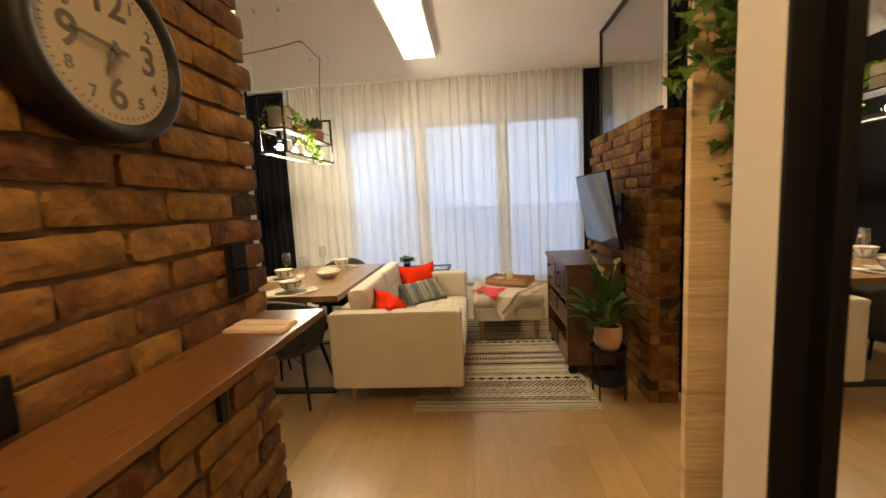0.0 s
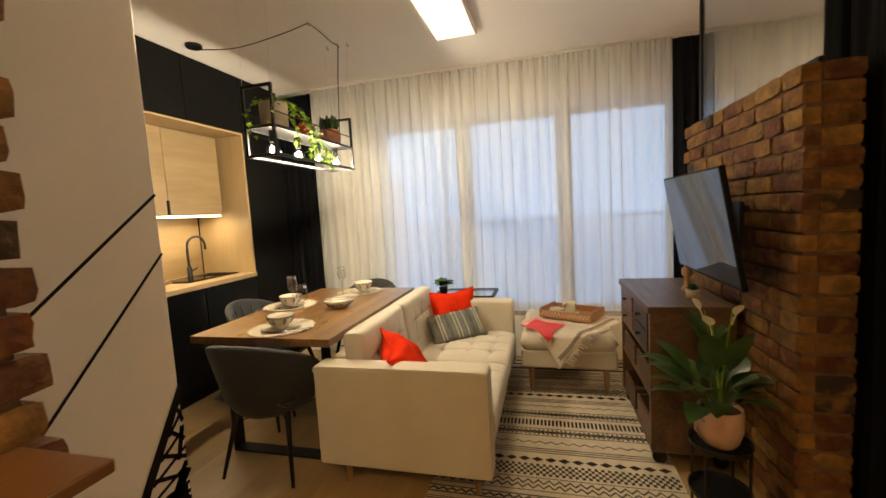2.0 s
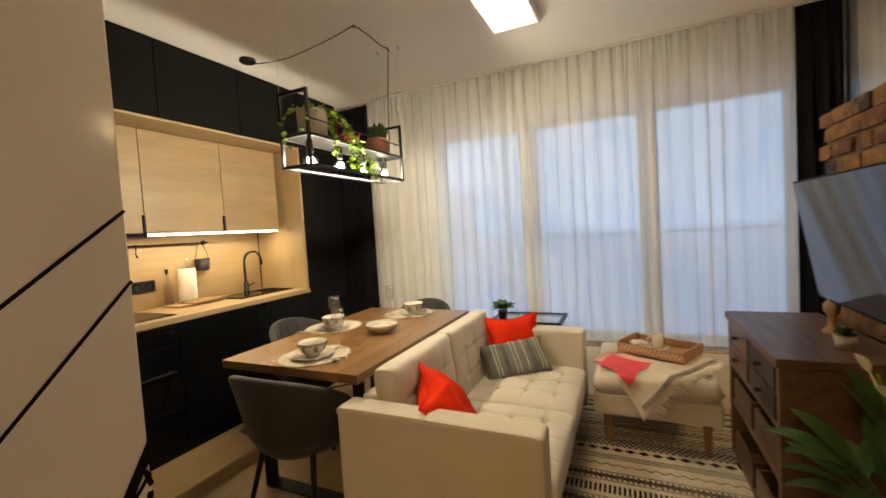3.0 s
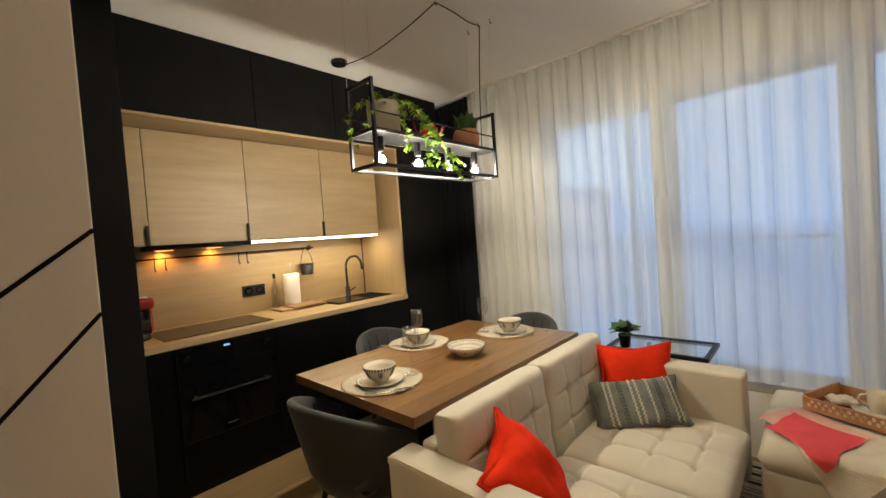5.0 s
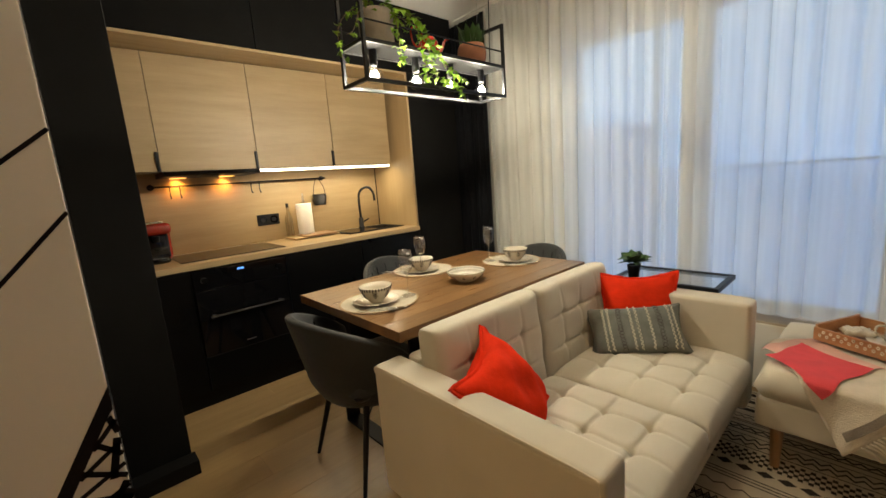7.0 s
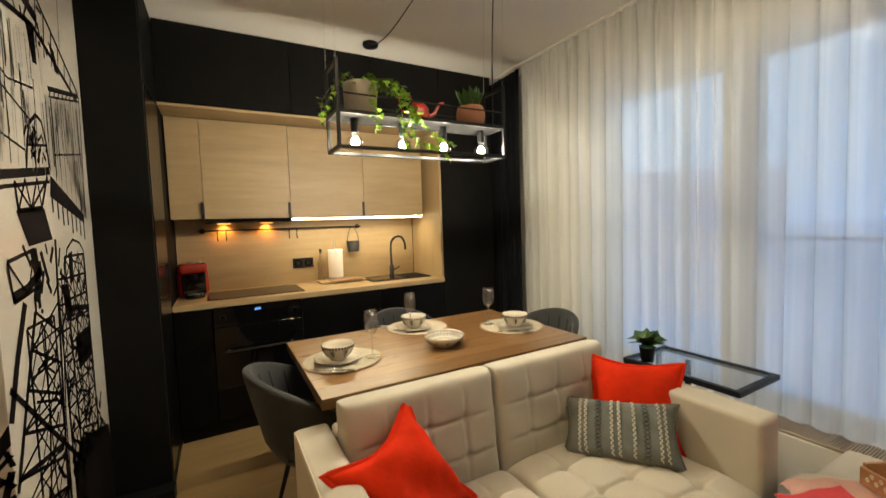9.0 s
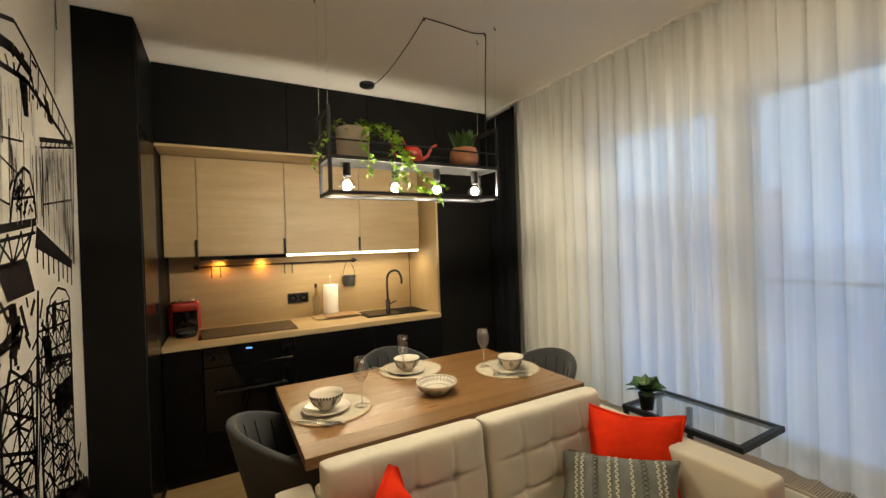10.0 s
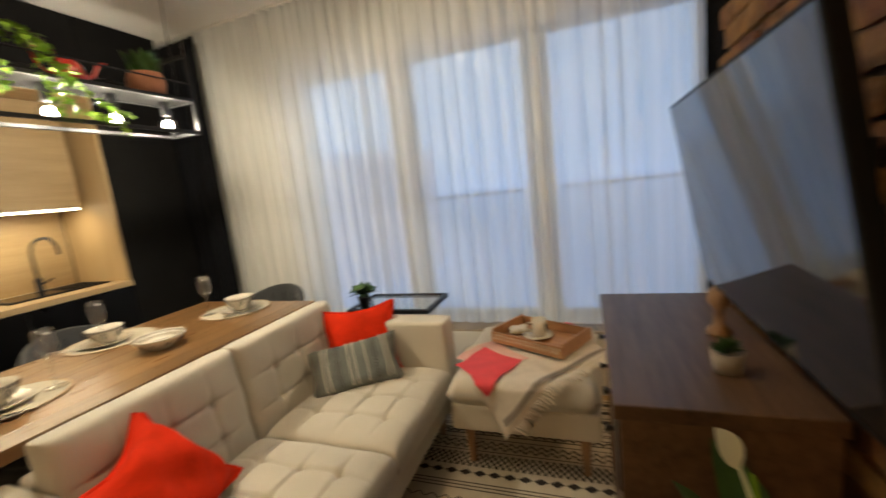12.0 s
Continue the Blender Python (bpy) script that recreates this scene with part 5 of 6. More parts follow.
def fall(x, y, lift=0.0):
    """A point of the throw, given flat: over the ottoman's edges it turns down."""
    z = .464 + .004 * math.sin(21 * x + 5 * y) + .004 * math.sin(17 * y - 6 * x)
    fy, fx = BY0 - .004, BX0 - .004
    ox, oy = max(0.0, fx + .03 - x), max(0.0, fy + .03 - y)
    if oy > 0:
        z -= max(oy - .022, oy * oy / .09 if oy < .045 else oy - .022)
        y = max(y, fy - .006 + .0) if oy < .03 else fy - .010 - .012 * (1 + math.sin(26 * x + 9 * oy)) * min(1, oy / .12)
        y -= lift
    if ox > 0:
        z -= max(0, ox - .022)
        x = max(x, fx - .008) - lift
    return Vector((x, min(y, BY1 - .006), z + lift))


def quad(corners):
    t, r, b, l = [Vector(c) for c in corners]
    return lambda u, v: (t * (1 - u) + r * u) * (1 - v) + (l * (1 - u) + b * u) * v


CLOTH = quad(((1.15, .84), (1.60, 1.43), (1.38, 1.845), (.85, 1.40)))
part("cloth", grid_sheet(56, 56, lambda u, v: tuple(fall(*CLOTH(u, v))), .006), M_BLANKET, bl, smooth=True)


def patch(corners, lift):
    q = quad(corners)

    def soft(u, v):
        p = q(u, v)
        k = .003 * (math.sin(11 * u + 5 * v) + .6 * math.sin(17 * v + 9 * u))
        return tuple(fall(p.x + k, p.y - .8 * k, lift))
    return grid_sheet(30, 30, soft)


part("coral_patch", patch(((1.085, 1.03), (1.21, 1.29), (.985, 1.445), (.905, 1.21)), .0072), M_CORAL, bl, "coral red patch", smooth=True)
part("pink_patch", patch(((.99, 1.20), (1.24, 1.31), (1.02, 1.54), (.865, 1.33)), .0066), M_PINK, bl, "pale pink patch", smooth=True)
part("coral_patch", patch(((1.38, 1.50), (1.53, 1.60), (1.39, 1.835), (1.23, 1.71)), .0072), M_CORAL, bl, "coral red patch", smooth=True)
part("grey_stripe", grid_sheet(60, 4, lambda u, v: tuple(fall(*CLOTH(.05 + .93 * u, .05 + .05 * v), .0075))), M_STRIPE, bl, "woven grey stripe", smooth=True)
fg = bmesh.new()
for i in range(44):
    e = CLOTH(.10 + .86 * i / 43, 0)
    p = fall(e.x, e.y, .004)
    q = fall(e.x + .045 + rf.uniform(-.01, .01), e.y - .035 + rf.uniform(-.012, .012), .006)
    tube(curve_points([p, (p + q) / 2 + Vector((0, -.004, .008)), q], 3), .0055, .006, seg=5, bm=fg)
tagged(part("fringe", fg, M_BLANKET, bl, "knotted wool fringe"), kind="stuff")

tray = thing("serving_tray", "wooden serving tray with carved sides", "tray", (1.27, 1.53, .479), -27)
part("bottom", box(-.21, .21, -.145, .145, 0, .010, .002), M_TRAY, tray)
for yy in (-.145, .135):
    part("side", box(-.21, .21, yy, yy + .010, .010, .058, .002), M_TRAY, tray)
for x in (-.21, .20):
    part("side", box(x, x + .010, -.135, .135, .010, .070, .002), M_TRAY, tray)
loz = mesh_of(tube(curve_points([(0, 0, -.006), (.005, 0, 0), (0, 0, .006), (-.005, 0, 0), (0, 0, -.006)], 2), .0022, seg=4), M_STITCH, "carving")
for yy in (-.1462, .1452):
    for row in range(2):
        for i in range(15):
            shared_piece("carving", loz, tray, (-.185 + i * .026 + .013 * row, yy, .026 + .017 * row))

sc = thing("saucer", "small cream saucer on the tray", "saucer", (1.255, 1.545, .498))
part("dish", lathe([(0, 0), (.04, 0), (.078, .008), (.08, .011), (.04, .005), (0, .004)], 36), M_PORC, sc, smooth=True)
mug = thing("mug", "cream mug with a dark plant motif", "mug", (1.265, 1.55, .503), 200)
part("body", lathe([(0, 0), (.032, 0), (.036, .006), (.040, .085), (.0385, .085), (.0345, .01), (0, .008)], 32), M_PORC, mug, smooth=True)
part("handle", tube(curve_points([(.037, 0, .07), (.062, 0, .068), (.066, 0, .04), (.036, 0, .02)], 5), .005), M_PORC, mug, smooth=True)
for a in (140, 180, 220):
    part("motif", move(box(-.0008, .0008, -.009, .009, -.02, .02, .0005), pose(.0385 * math.cos(radians(a)), .0385 * math.sin(radians(a)), .045, 8, 0, a)), M_PRINT, mug)
cup = thing("folded_cloth", "small crumpled cream napkin on the tray", "napkin", (1.15, 1.585, .498))
part("cloth", move(cushion(.11, .08, .03, (), 12, .4, .6, .008, 8), pose(0, 0, .016, 0, 0, 20)), M_PORC, cup, smooth=True)

# ---------------------------------------------------------------- sideboard
SX0, SX1, SY0, SY1, SH = 1.575, 1.955, .345, 1.135, .84
side = thing("sideboard", "dark rustic wooden sideboard with drawers and open crates", "sideboard", (0, 0, 0))
part("top", box(SX0 - .012, SX1, SY0 - .012, SY1 + .012, SH - .035, SH, .004), M_SIDEB, side)
for yy in (SY0, SY1 - .035):
    part("side_panel", box(SX0, SX1 - .005, yy, yy + .035, .085, SH - .036, .003), M_SIDEB, side)
part("back_panel", box(SX1 - .02, SX1 - .006, SY0 + .036, SY1 - .036, .09, SH - .036), M_SIDEB, side)
for z in (.085, .36, .56):
    part("shelf", box(SX0 + .004, SX1 - .021, SY0 + .036, SY1 - .036, z, z + .025, .002), M_SIDEB, side)
ym = (SY0 + SY1) / 2
part("divider", box(SX0 + .004, SX1 - .021, ym - .012, ym + .012, .586, SH - .036), M_SIDEB, side)
for yy, mt in ((SY0 + .042, M_METAL), (ym + .018, M_SIDEB)):
    w = (SY1 - SY0) / 2 - .06
    for z in (.592, .70):
        d = part("drawer_front", box(SX0 - .004, SX0 + .016, yy, yy + w, z, z + .102, .003), mt, side, "dark slate drawer front" if mt is M_METAL else "")
        part("knob", move(lathe([(0, 0), (.007, 0), (.006, .010), (.012, .016), (.010, .022), (0, .024)], 14), pose(SX0 - .004, yy + w / 2, z + .05, 0, -90, 0)), M_METAL, d)
for z in (.112, .387):
    for yy in (SY0 + .045, ym + .01):
        cr = box(SX0 + .006, SX0 + .018, yy, yy + .31, z, z + .12, .002)
        box(SX0 + .018, SX1 - .05, yy, yy + .010, z, z + .12, .002, bm=cr)
        box(SX0 + .018, SX1 - .05, yy + .30, yy + .31, z, z + .12, .002, bm=cr)
        box(SX0 + .018, SX1 - .05, yy + .01, yy + .30, z, z + .01, bm=cr)
        part("crate", cr, M_SIDEB, side, "open wooden crate drawer")
for x in (SX0 + .05, SX1 - .05):
    for yy in (SY0 + .05, SY1 - .05):
        w = part("caster", move(lathe([(0, -.012), (.033, -.012), (.036, -.006), (.036, .006), (.033, .012), (0, .012)], 22), pose(x, yy, .036, 90, 0, 0)), M_METAL, side, "black iron caster wheel")
        part("fork", box(x - .012, x + .012, yy - .018, yy + .018, .045, .085, .003), M_METAL, w)
cd = thing("small_succulent", "small green succulent in a pale cup on the sideboard", "potted plant", (1.815, .51, SH))
part("cup", lathe([(0, 0), (.026, 0), (.034, .05), (.031, .05), (.028, .044), (0, .044)], 24), M_STONEPOT, cd, smooth=True)
lb = bmesh.new()
for _ in range(40):
    a, t = rp.uniform(0, 6.28), rp.uniform(.3, 1.8)
    leaf_fan(lb, (0, 0, .045), (math.cos(a) * t, math.sin(a) * t, 1), rp.uniform(.025, .042), False, .1, rp)
part("leaves", lb, M_LEAFDARK, cd)
fg_ = thing("wooden_figure", "small carved wooden ornament on the sideboard", "ornament", (1.86, .74, SH))
part("body", lathe([(0, 0), (.03, 0), (.032, .01), (.014, .03), (.012, .07), (.026, .09), (.028, .12), (.012, .14), (.016, .155), (0, .168)], 20), M_LEGWOOD, fg_, smooth=True)

# ---------------------------------------------------------------- television on a wall arm
tv = thing("television", "flat black television tilted on a wall arm", "television", (0, 0, 0))
tvm = pose(1.762, .43, 1.478) @ pose(0, 0, 0, 0, 0, -.8) @ pose(0, 0, 0, 0, -9.5, 0)
part("casing", move(box(.0, .022, -.405, .405, -.512, .0, .004), tvm), M_BLACK, tv)
part("screen", move(box(-.0015, .0, -.398, .398, -.500, -.008, .0004, 1), tvm), M_SCREEN, tv)
part("back_cover", move(box(.022, .05, -.25, .25, -.42, -.1, .01), tvm), M_BLACK, tv)
part("arm", box(1.835, 1.97, .38, .48, 1.20, 1.25, .004), M_METAL, tv)
part("wall_plate", box(1.955, 1.974, .34, .52, 1.12, 1.33, .003), M_METAL, tv)

# ---------------------------------------------------------------- peace lily on a stand
st = thing("plant_stand", "black metal plant stand with a lower round tray", "plant stand", (1.775, .06, 0))
for z in (.10, .315):
    part("tray", lathe([(0, z), (.115, z), (.118, z + .022), (.114, z + .022), (.111, z + .004), (0, z + .004)], 30), M_METAL, st)
for k in range(4):
    a = radians(45 + 90 * k)
    part("leg", tube([(.113 * math.cos(a), .113 * math.sin(a), 0), (.113 * math.cos(a), .113 * math.sin(a), .335)], .006, seg=8), M_METAL, st)
lily = thing("peace_lily", "peace lily with white spathes in a pinkish clay pot", "potted plant", (1.775, .06, .3195))
pot = lathe([(0, 0), (.055, 0), (.070, .02), (.083, .07), (.086, .12), (.083, .16), (.079, .165), (.075, .16), (.077, .12), (0, .145)], 40)
part("pot", pot, M_FACEPOT, lily, "rounded clay pot with a moulded relief", smooth=True)
rel = tube(curve_points([(-.090, -.02, .125), (-.103, -.022, .10), (-.106, -.022, .07), (-.094, -.022, .06)], 4), .009, seg=8)
tube(curve_points([(-.083, -.052, .118), (-.092, -.035, .126), (-.095, -.022, .118)], 4), .006, seg=8, bm=rel)
tube(curve_points([(-.095, -.020, .118), (-.093, -.004, .126), (-.090, .014, .116)], 4), .006, seg=8, bm=rel)
tube(curve_points([(-.086, -.035, .042), (-.092, -.02, .045), (-.089, -.005, .042)], 4), .006, seg=8, bm=rel)
part("relief", move(rel, Matrix.Diagonal((.91, .95, 1, 1))), M_FACEPOT, lily, smooth=True)
part("soil", lathe([(0, .146), (.0755, .146)], 24), M_SOIL, lily)


def blade(length, width, base, azim, rise, bend, rnd):
    """A long arching leaf with a stalk, pointed tip and folded rib."""
    d = Vector((math.cos(azim), math.sin(azim), 0))
    side = Vector((-math.sin(azim), math.cos(azim), 0))
    tw = rnd.uniform(-.3, .3)
    line = []
    for i in range(15):
        t = i / 14
        ang = rise - bend * t ** 1.4
        prev = line[-1] if line else Vector(base)
        line.append(prev + (d * math.cos(ang) + Vector((0, 0, 1)) * math.sin(ang)) * length / 14 if line else prev)
    bm = tube(line[:8], .0035, .0025, seg=5)
    ring = []
    for i in range(6, 15):
        t = (i - 6) / 8
        w = width * (math.sin(math.pi * min(1, t ** .8)) ** .75) * (1 - .25 * t)
        up = Vector((0, 0, 1)) * w * .28
        s = (side + d * 0 + Vector((0, 0, 1)) * tw * t).normalized()
        ring.append([bm.verts.new(line[i] - s * w + up), bm.verts.new(line[i] - s * w * .5 + up * .4), bm.verts.new(line[i]), bm.verts.new(line[i] + s * w * .5 + up * .4), bm.verts.new(line[i] + s * w + up)])
    for a, b in zip(ring, ring[1:]):
        for j in range(4):
            bm.faces.new((a[j], a[j + 1], b[j + 1], b[j]))
    return bm


rl = random.Random(21)
for k in range(30):
    az = 2 * math.pi * k / 30 * 11 + rl.uniform(-.3, .3)
    tier = (0, 1, 0, 1, 2)[k % 5]
    near_wall = max(0.0, math.cos(az))          # the bricks stand close on that side
    ln = (rl.uniform(.27, .34), rl.uniform(.33, .40), rl.uniform(.42, .50))[tier] * (1 - .38 * near_wall * (1 if tier < 2 else .45))
    rise = (rl.uniform(.55, .85), rl.uniform(.95, 1.2), rl.uniform(1.32, 1.52))[tier] + .25 * near_wall
    bend = (rl.uniform(.65, 1.0), rl.uniform(.7, 1.15), rl.uniform(.35, .9))[tier]
    part("leaf", blade(ln, rl.uniform(.044, .060), (rl.uniform(-.03, .03), rl.uniform(-.03, .03), .145), az, rise, bend, rl), M_LEAFDARK, lily, smooth=True)
for az, ln, w in ((2.4, .42, .030), (-1.2, .43, .027), (3.9, .38, .028)):
    part("stalk", tube(curve_points([(0, 0, .145), (.02 * math.cos(az), .02 * math.sin(az), .35), (.06 * math.cos(az), .06 * math.sin(az), .145 + ln)], 6), .003, seg=6), M_LEAF, lily)
    part("flower", move(blade(.105, w, (0, 0, 0), az, 1.3, .5, rl), pose(.06 * math.cos(az), .06 * math.sin(az), .10 + ln)), M_FLOWER, lily, "white spathe", smooth=True)

# ---------------------------------------------------------------- glass above the brick partition
gp = thing("glass_partition", "clear glass panel in a thin black frame above the bricks", "glass partition", (0, 0, 0), kind="structure")
gpane = part("pane", box(2.052, 2.06, -.03, 1.085, 1.83, CEIL - .03), M_SMOKE, gp)
gpane.visible_shadow = False
for a in ((2.044, 2.068, 1.085, 1.105, 1.815, CEIL - .001), (2.044, 2.068, -.03, 1.085, CEIL - .03, CEIL - .001), (2.044, 2.068, -.03, 1.085, 1.812, 1.83)):
    part("frame_bar", box(*a, .001, 1), M_METAL, gp)

# ---------------------------------------------------------------- bedroom glimpse
bd_ = thing("bed", "bed with a black metal frame and an ochre cover", "bed", (0, 0, 0))
part("mattress", box(2.95, 4.6, .55, 1.75, .30, .50, .05, 4), M_BLANKET, bd_)
part("cover", box(2.90, 4.2, .50, 1.78, .32, .535, .05, 4), M_OCHRE, bd_, "ochre bed cover")
for z in (.44, .60):
    part("rail", tube([(2.86, .48, z), (2.86, 1.80, z)], .012), M_METAL, bd_)
for yy in (.48, 1.80):
    part("post", tube([(2.86, yy, 0), (2.86, yy, .62)], .014), M_METAL, bd_)
part("side_rail", tube([(2.86, .48, .28), (4.6, .48, .28)], .014), M_METAL, bd_)
part("scroll", tube(curve_points([(2.86 , .47, .52), (2.90, .46, .44), (2.94, .46, .40), (2.97, .46, .43), (2.94, .46, .46), (2.91, .46, .43)], 5), .007, seg=8), M_METAL, bd_)
part("under_drawer", box(2.95, 4.5, .56, 1.7, .02, .28, .01), M_BLACK, bd_)
ac = thing("armchair", "light wooden armchair beside the bedroom window", "armchair", (4.0, 1.72, 0))
part("seat", box(-.25, .25, -.12, .12, .36, .46, .03, 3), M_BLANKET, ac)
for x in (-.28, .28):
    part("armrest", tube(curve_points([(x, -.16, .50), (x, 0, .56), (x, .15, .53)], 5), .018), M_LEGWOOD, ac)
    for yy in (-.15, .14):
        part("leg", tube([(x, yy, .52), (x, yy * 1.1, 0)], .017, .012), M_LEGWOOD, ac)

# ---------------------------------------------------------------- hallway things
shelf = thing("wall_shelf", "reddish stained wooden shelf on dark brackets", "shelf", (0, 0, 0))
part("board", box(.252, .455, -3.0, -1.355, .999, 1.02, .003), M_SHELF, shelf)
for y in (-1.62, -2.4):
    br = box(.256, .272, y - .015, y + .015, .80, .9985, .002)
    box(.272, .44, y - .015, y + .015, .985, .9985, .002, bm=br)
    part("bracket", br, M_METAL, shelf, "black steel bracket")
for k, (x, y, a) in enumerate(((.350, -1.568, -5), (.347, -1.516, -6))):
    nk = thing("folded_napkin", "folded pale napkin lying on the wooden shelf", "napkin", (x, y, 1.0205), a, group="napkins on the shelf")
    for j in range(2):
        part("fold", box(-.085 + .001 * j, .085 - .003 * j, -.023, .023 - .002 * j, .0048 * j, .0048 * j + .0045, .002), M_NAPKIN, nk)

clock = thing("wall_clock", "large round black wall clock with a cream dial", "clock", (.252, -1.87, 1.63))
cm = pose(0, 0, 0, 0, 90, 0)
part("case", move(lathe([(0, 0), (.155, 0), (.168, .01), (.170, .07), (.166, .084), (.156, .088), (.142, .084), (.136, .074), (0, .074)], 64), cm), M_METAL, clock, smooth=True)
part("dial", move(lathe([(0, .0745), (.1355, .0745), (.1355, .0752), (0, .0752)], 64), cm), M_DIAL, clock)


def numeral(text, size, y, z, parent, mat, name):
    cu = bpy.data.curves.new("numeral", "FONT")
    cu.body, cu.size, cu.align_x, cu.align_y, cu.extrude = text, size, "CENTER", "CENTER", .0004
    cu.offset = size * .018
    tmp = new("numeral_tmp", cu)
    me = bpy.data.meshes.new_from_object(tmp.evaluated_get(bpy.context.evaluated_depsgraph_get()))
    bpy.data.objects.remove(tmp)
    me.materials.append(mat)
    ob = new(name, me)
    ob.parent = parent
    ob.matrix_basis = Matrix(((0, 0, 1, .0758), (1, 0, 0, y), (0, 1, 0, z), (0, 0, 0, 1)))
    return ob


for h in range(1, 13):
    a = radians(90 - 30 * h)
    bigone = h % 3 == 0
    rr_ = .083 if bigone else .103
    numeral(str(h), .080 if bigone else .031, rr_ * math.cos(a), rr_ * math.sin(a), clock, M_PRINT, "numeral")
for h in range(60):
    a = radians(6 * h)
    part("minute_mark", move(box(.122, .129, -.001, .001, 0, .0006), Matrix(((0, 0, 1, .0754), (math.cos(a), -math.sin(a), 0, 0), (math.sin(a), math.cos(a), 0, 0), (0, 0, 0, 1)))), M_PRINT, clock)


def hand(ang, l0, l1, w, x):
    a = radians(90 - ang)
    m = Matrix(((0, 0, 1, x), (math.cos(a), -math.sin(a), 0, 0), (math.sin(a), math.cos(a), 0, 0), (0, 0, 0, 1)))
    bm = bmesh.new()
    v = [bm.verts.new(p) for p in ((-l0, -w, 0), (l1 * .8, -w * .8, 0), (l1, 0, 0), (l1 * .8, w * .8, 0), (-l0, w, 0))]
    f = bm.faces.new(v)
    r = bmesh.ops.extrude_face_region(bm, geom=[f])
    for q in r["geom"]:
        if isinstance(q, bmesh.types.BMVert):
            q.co.z += .0015
    bmesh.ops.recalc_face_normals(bm, faces=bm.faces[:])
    return move(bm, m)


clock.scale = (.94, .94, .94)
part("hour_hand", hand(202, .015, .058, .005, .0785), M_PRINT, clock)
part("minute_hand", hand(276, .03, .088, .004, .081), M_PRINT, clock)
part("hub", move(lathe([(0, .076), (.007, .076), (.007, .0845), (0, .085)], 16), cm), M_PRINT, clock)

for y, z, n in ((-1.475, 1.175, 2), (-2.10, 1.075, 1)):
    sw = thing("light_switch", "black vertical switch plate set in the bricks", "switch", (.250, y, z))
    part("plate", box(0, .012, -.045, .045, -.078 if n == 2 else -.045, .078 if n == 2 else .045, .004), M_BLACK, sw)
    for zz in ((-.038, .038) if n == 2 else (0,)):
        part("rocker", box(.0125, .018, -.033, .033, zz - .033, zz + .033, .003), M_BLACK, sw)

mirror = thing("mirror_wardrobe_door", "mirrored sliding door in a black frame", "mirror door", (1.586, 0, 0))
part("glass", box(-.004, .0, -3.3, -1.80, .03, 2.45), M_MIRROR, mirror)
for a in ((-.012, .010, -1.80, -1.756, .01, 2.47), (-.012, .010, -3.34, -3.3, .01, 2.47), (-.012, .010, -3.3, -1.80, 2.45, 2.47), (-.012, .010, -3.3, -1.80, .01, .03)):
    part("frame_side", box(*a, .002), M_BLACK, mirror)
solid("wardrobe_jamb", box(1.519, 1.611, -1.755, -1.7435, 0, CEIL - .01, .001), M_BLACK, "black wardrobe jamb board", "trim", kind="structure")

hi = thing("hanging_ivy", "trailing ivy hanging from a pot high on the timber door", "potted plant", (1.735, -1.29, 1.90))
part("pot", lathe([(0, 0), (.06, 0), (.078, .12), (.08, .125), (.074, .125), (.07, .115), (0, .115)], 28), M_TERRA, hi, smooth=True)
part("bracket", box(-.015, .015, .05, .106, .03, .06, .002), M_METAL, hi)
ivy(hi, "leaves", [
    [(0, 0, .12), (-.06, -.03, .15), (-.10, -.04, .05), (-.105, -.03, -.10), (-.10, -.02, -.22)],
    [(0, 0, .12), (-.03, -.06, .14), (-.05, -.08, .02), (-.06, -.05, -.18), (-.05, -.03, -.38), (-.04, -.02, -.56)],
    [(0, 0, .12), (.03, -.06, .14), (.03, -.085, .0), (.01, -.05, -.22), (.0, -.03, -.46), (-.01, -.02, -.72)],
    [(0, 0, .12), (.06, -.04, .14), (.09, -.06, .0), (.085, -.04, -.16), (.08, -.03, -.30)],
    [(0, 0, .12), (-.08, .0, .14), (-.14, -.0, .05), (-.16, .0, -.08), (-.17, .0, -.20), (-.20, .0, -.26)],
    [(0, 0, .12), (-.02, -.05, .15), (-.085, -.06, .03), (-.09, -.04, -.12), (-.06, -.03, -.26)],
    [(0, 0, .12), (.02, -.04, .15), (-.02, -.08, .05), (-.02, -.06, -.14), (-.03, -.04, -.34), (.02, -.03, -.56)],
], .056, 1, M_IVYDARK, 12)


# ---------------------------------------------------------------- crane print on the mural wall
def strip(bm, p, q, w, to):
    """One flat printed stroke from p to q on the wall, of width w; to() maps wall plane to world."""
    d = (Vector(q) - Vector(p))
    if d.length < 1e-4:
        return
    nrm = Vector((-d.y, d.x)).normalized() * w / 2
    pts = [Vector(p) - nrm, Vector(q) - nrm, Vector(q) + nrm, Vector(p) + nrm]
    vs = [bm.verts.new(to(*c)) for c in pts]
    bm.faces.new(vs)


def face_plus_y(a, z):      # a runs from the corner (0) towards the kitchen
    return (-.037 - a, -.8185, z)


def face_plus_x(a, z):      # a runs from the corner (0) towards the hallway
    return (-.0355, -.82 - a, z)


ink, grey = bmesh.new(), bmesh.new()
rm = random.Random(17)


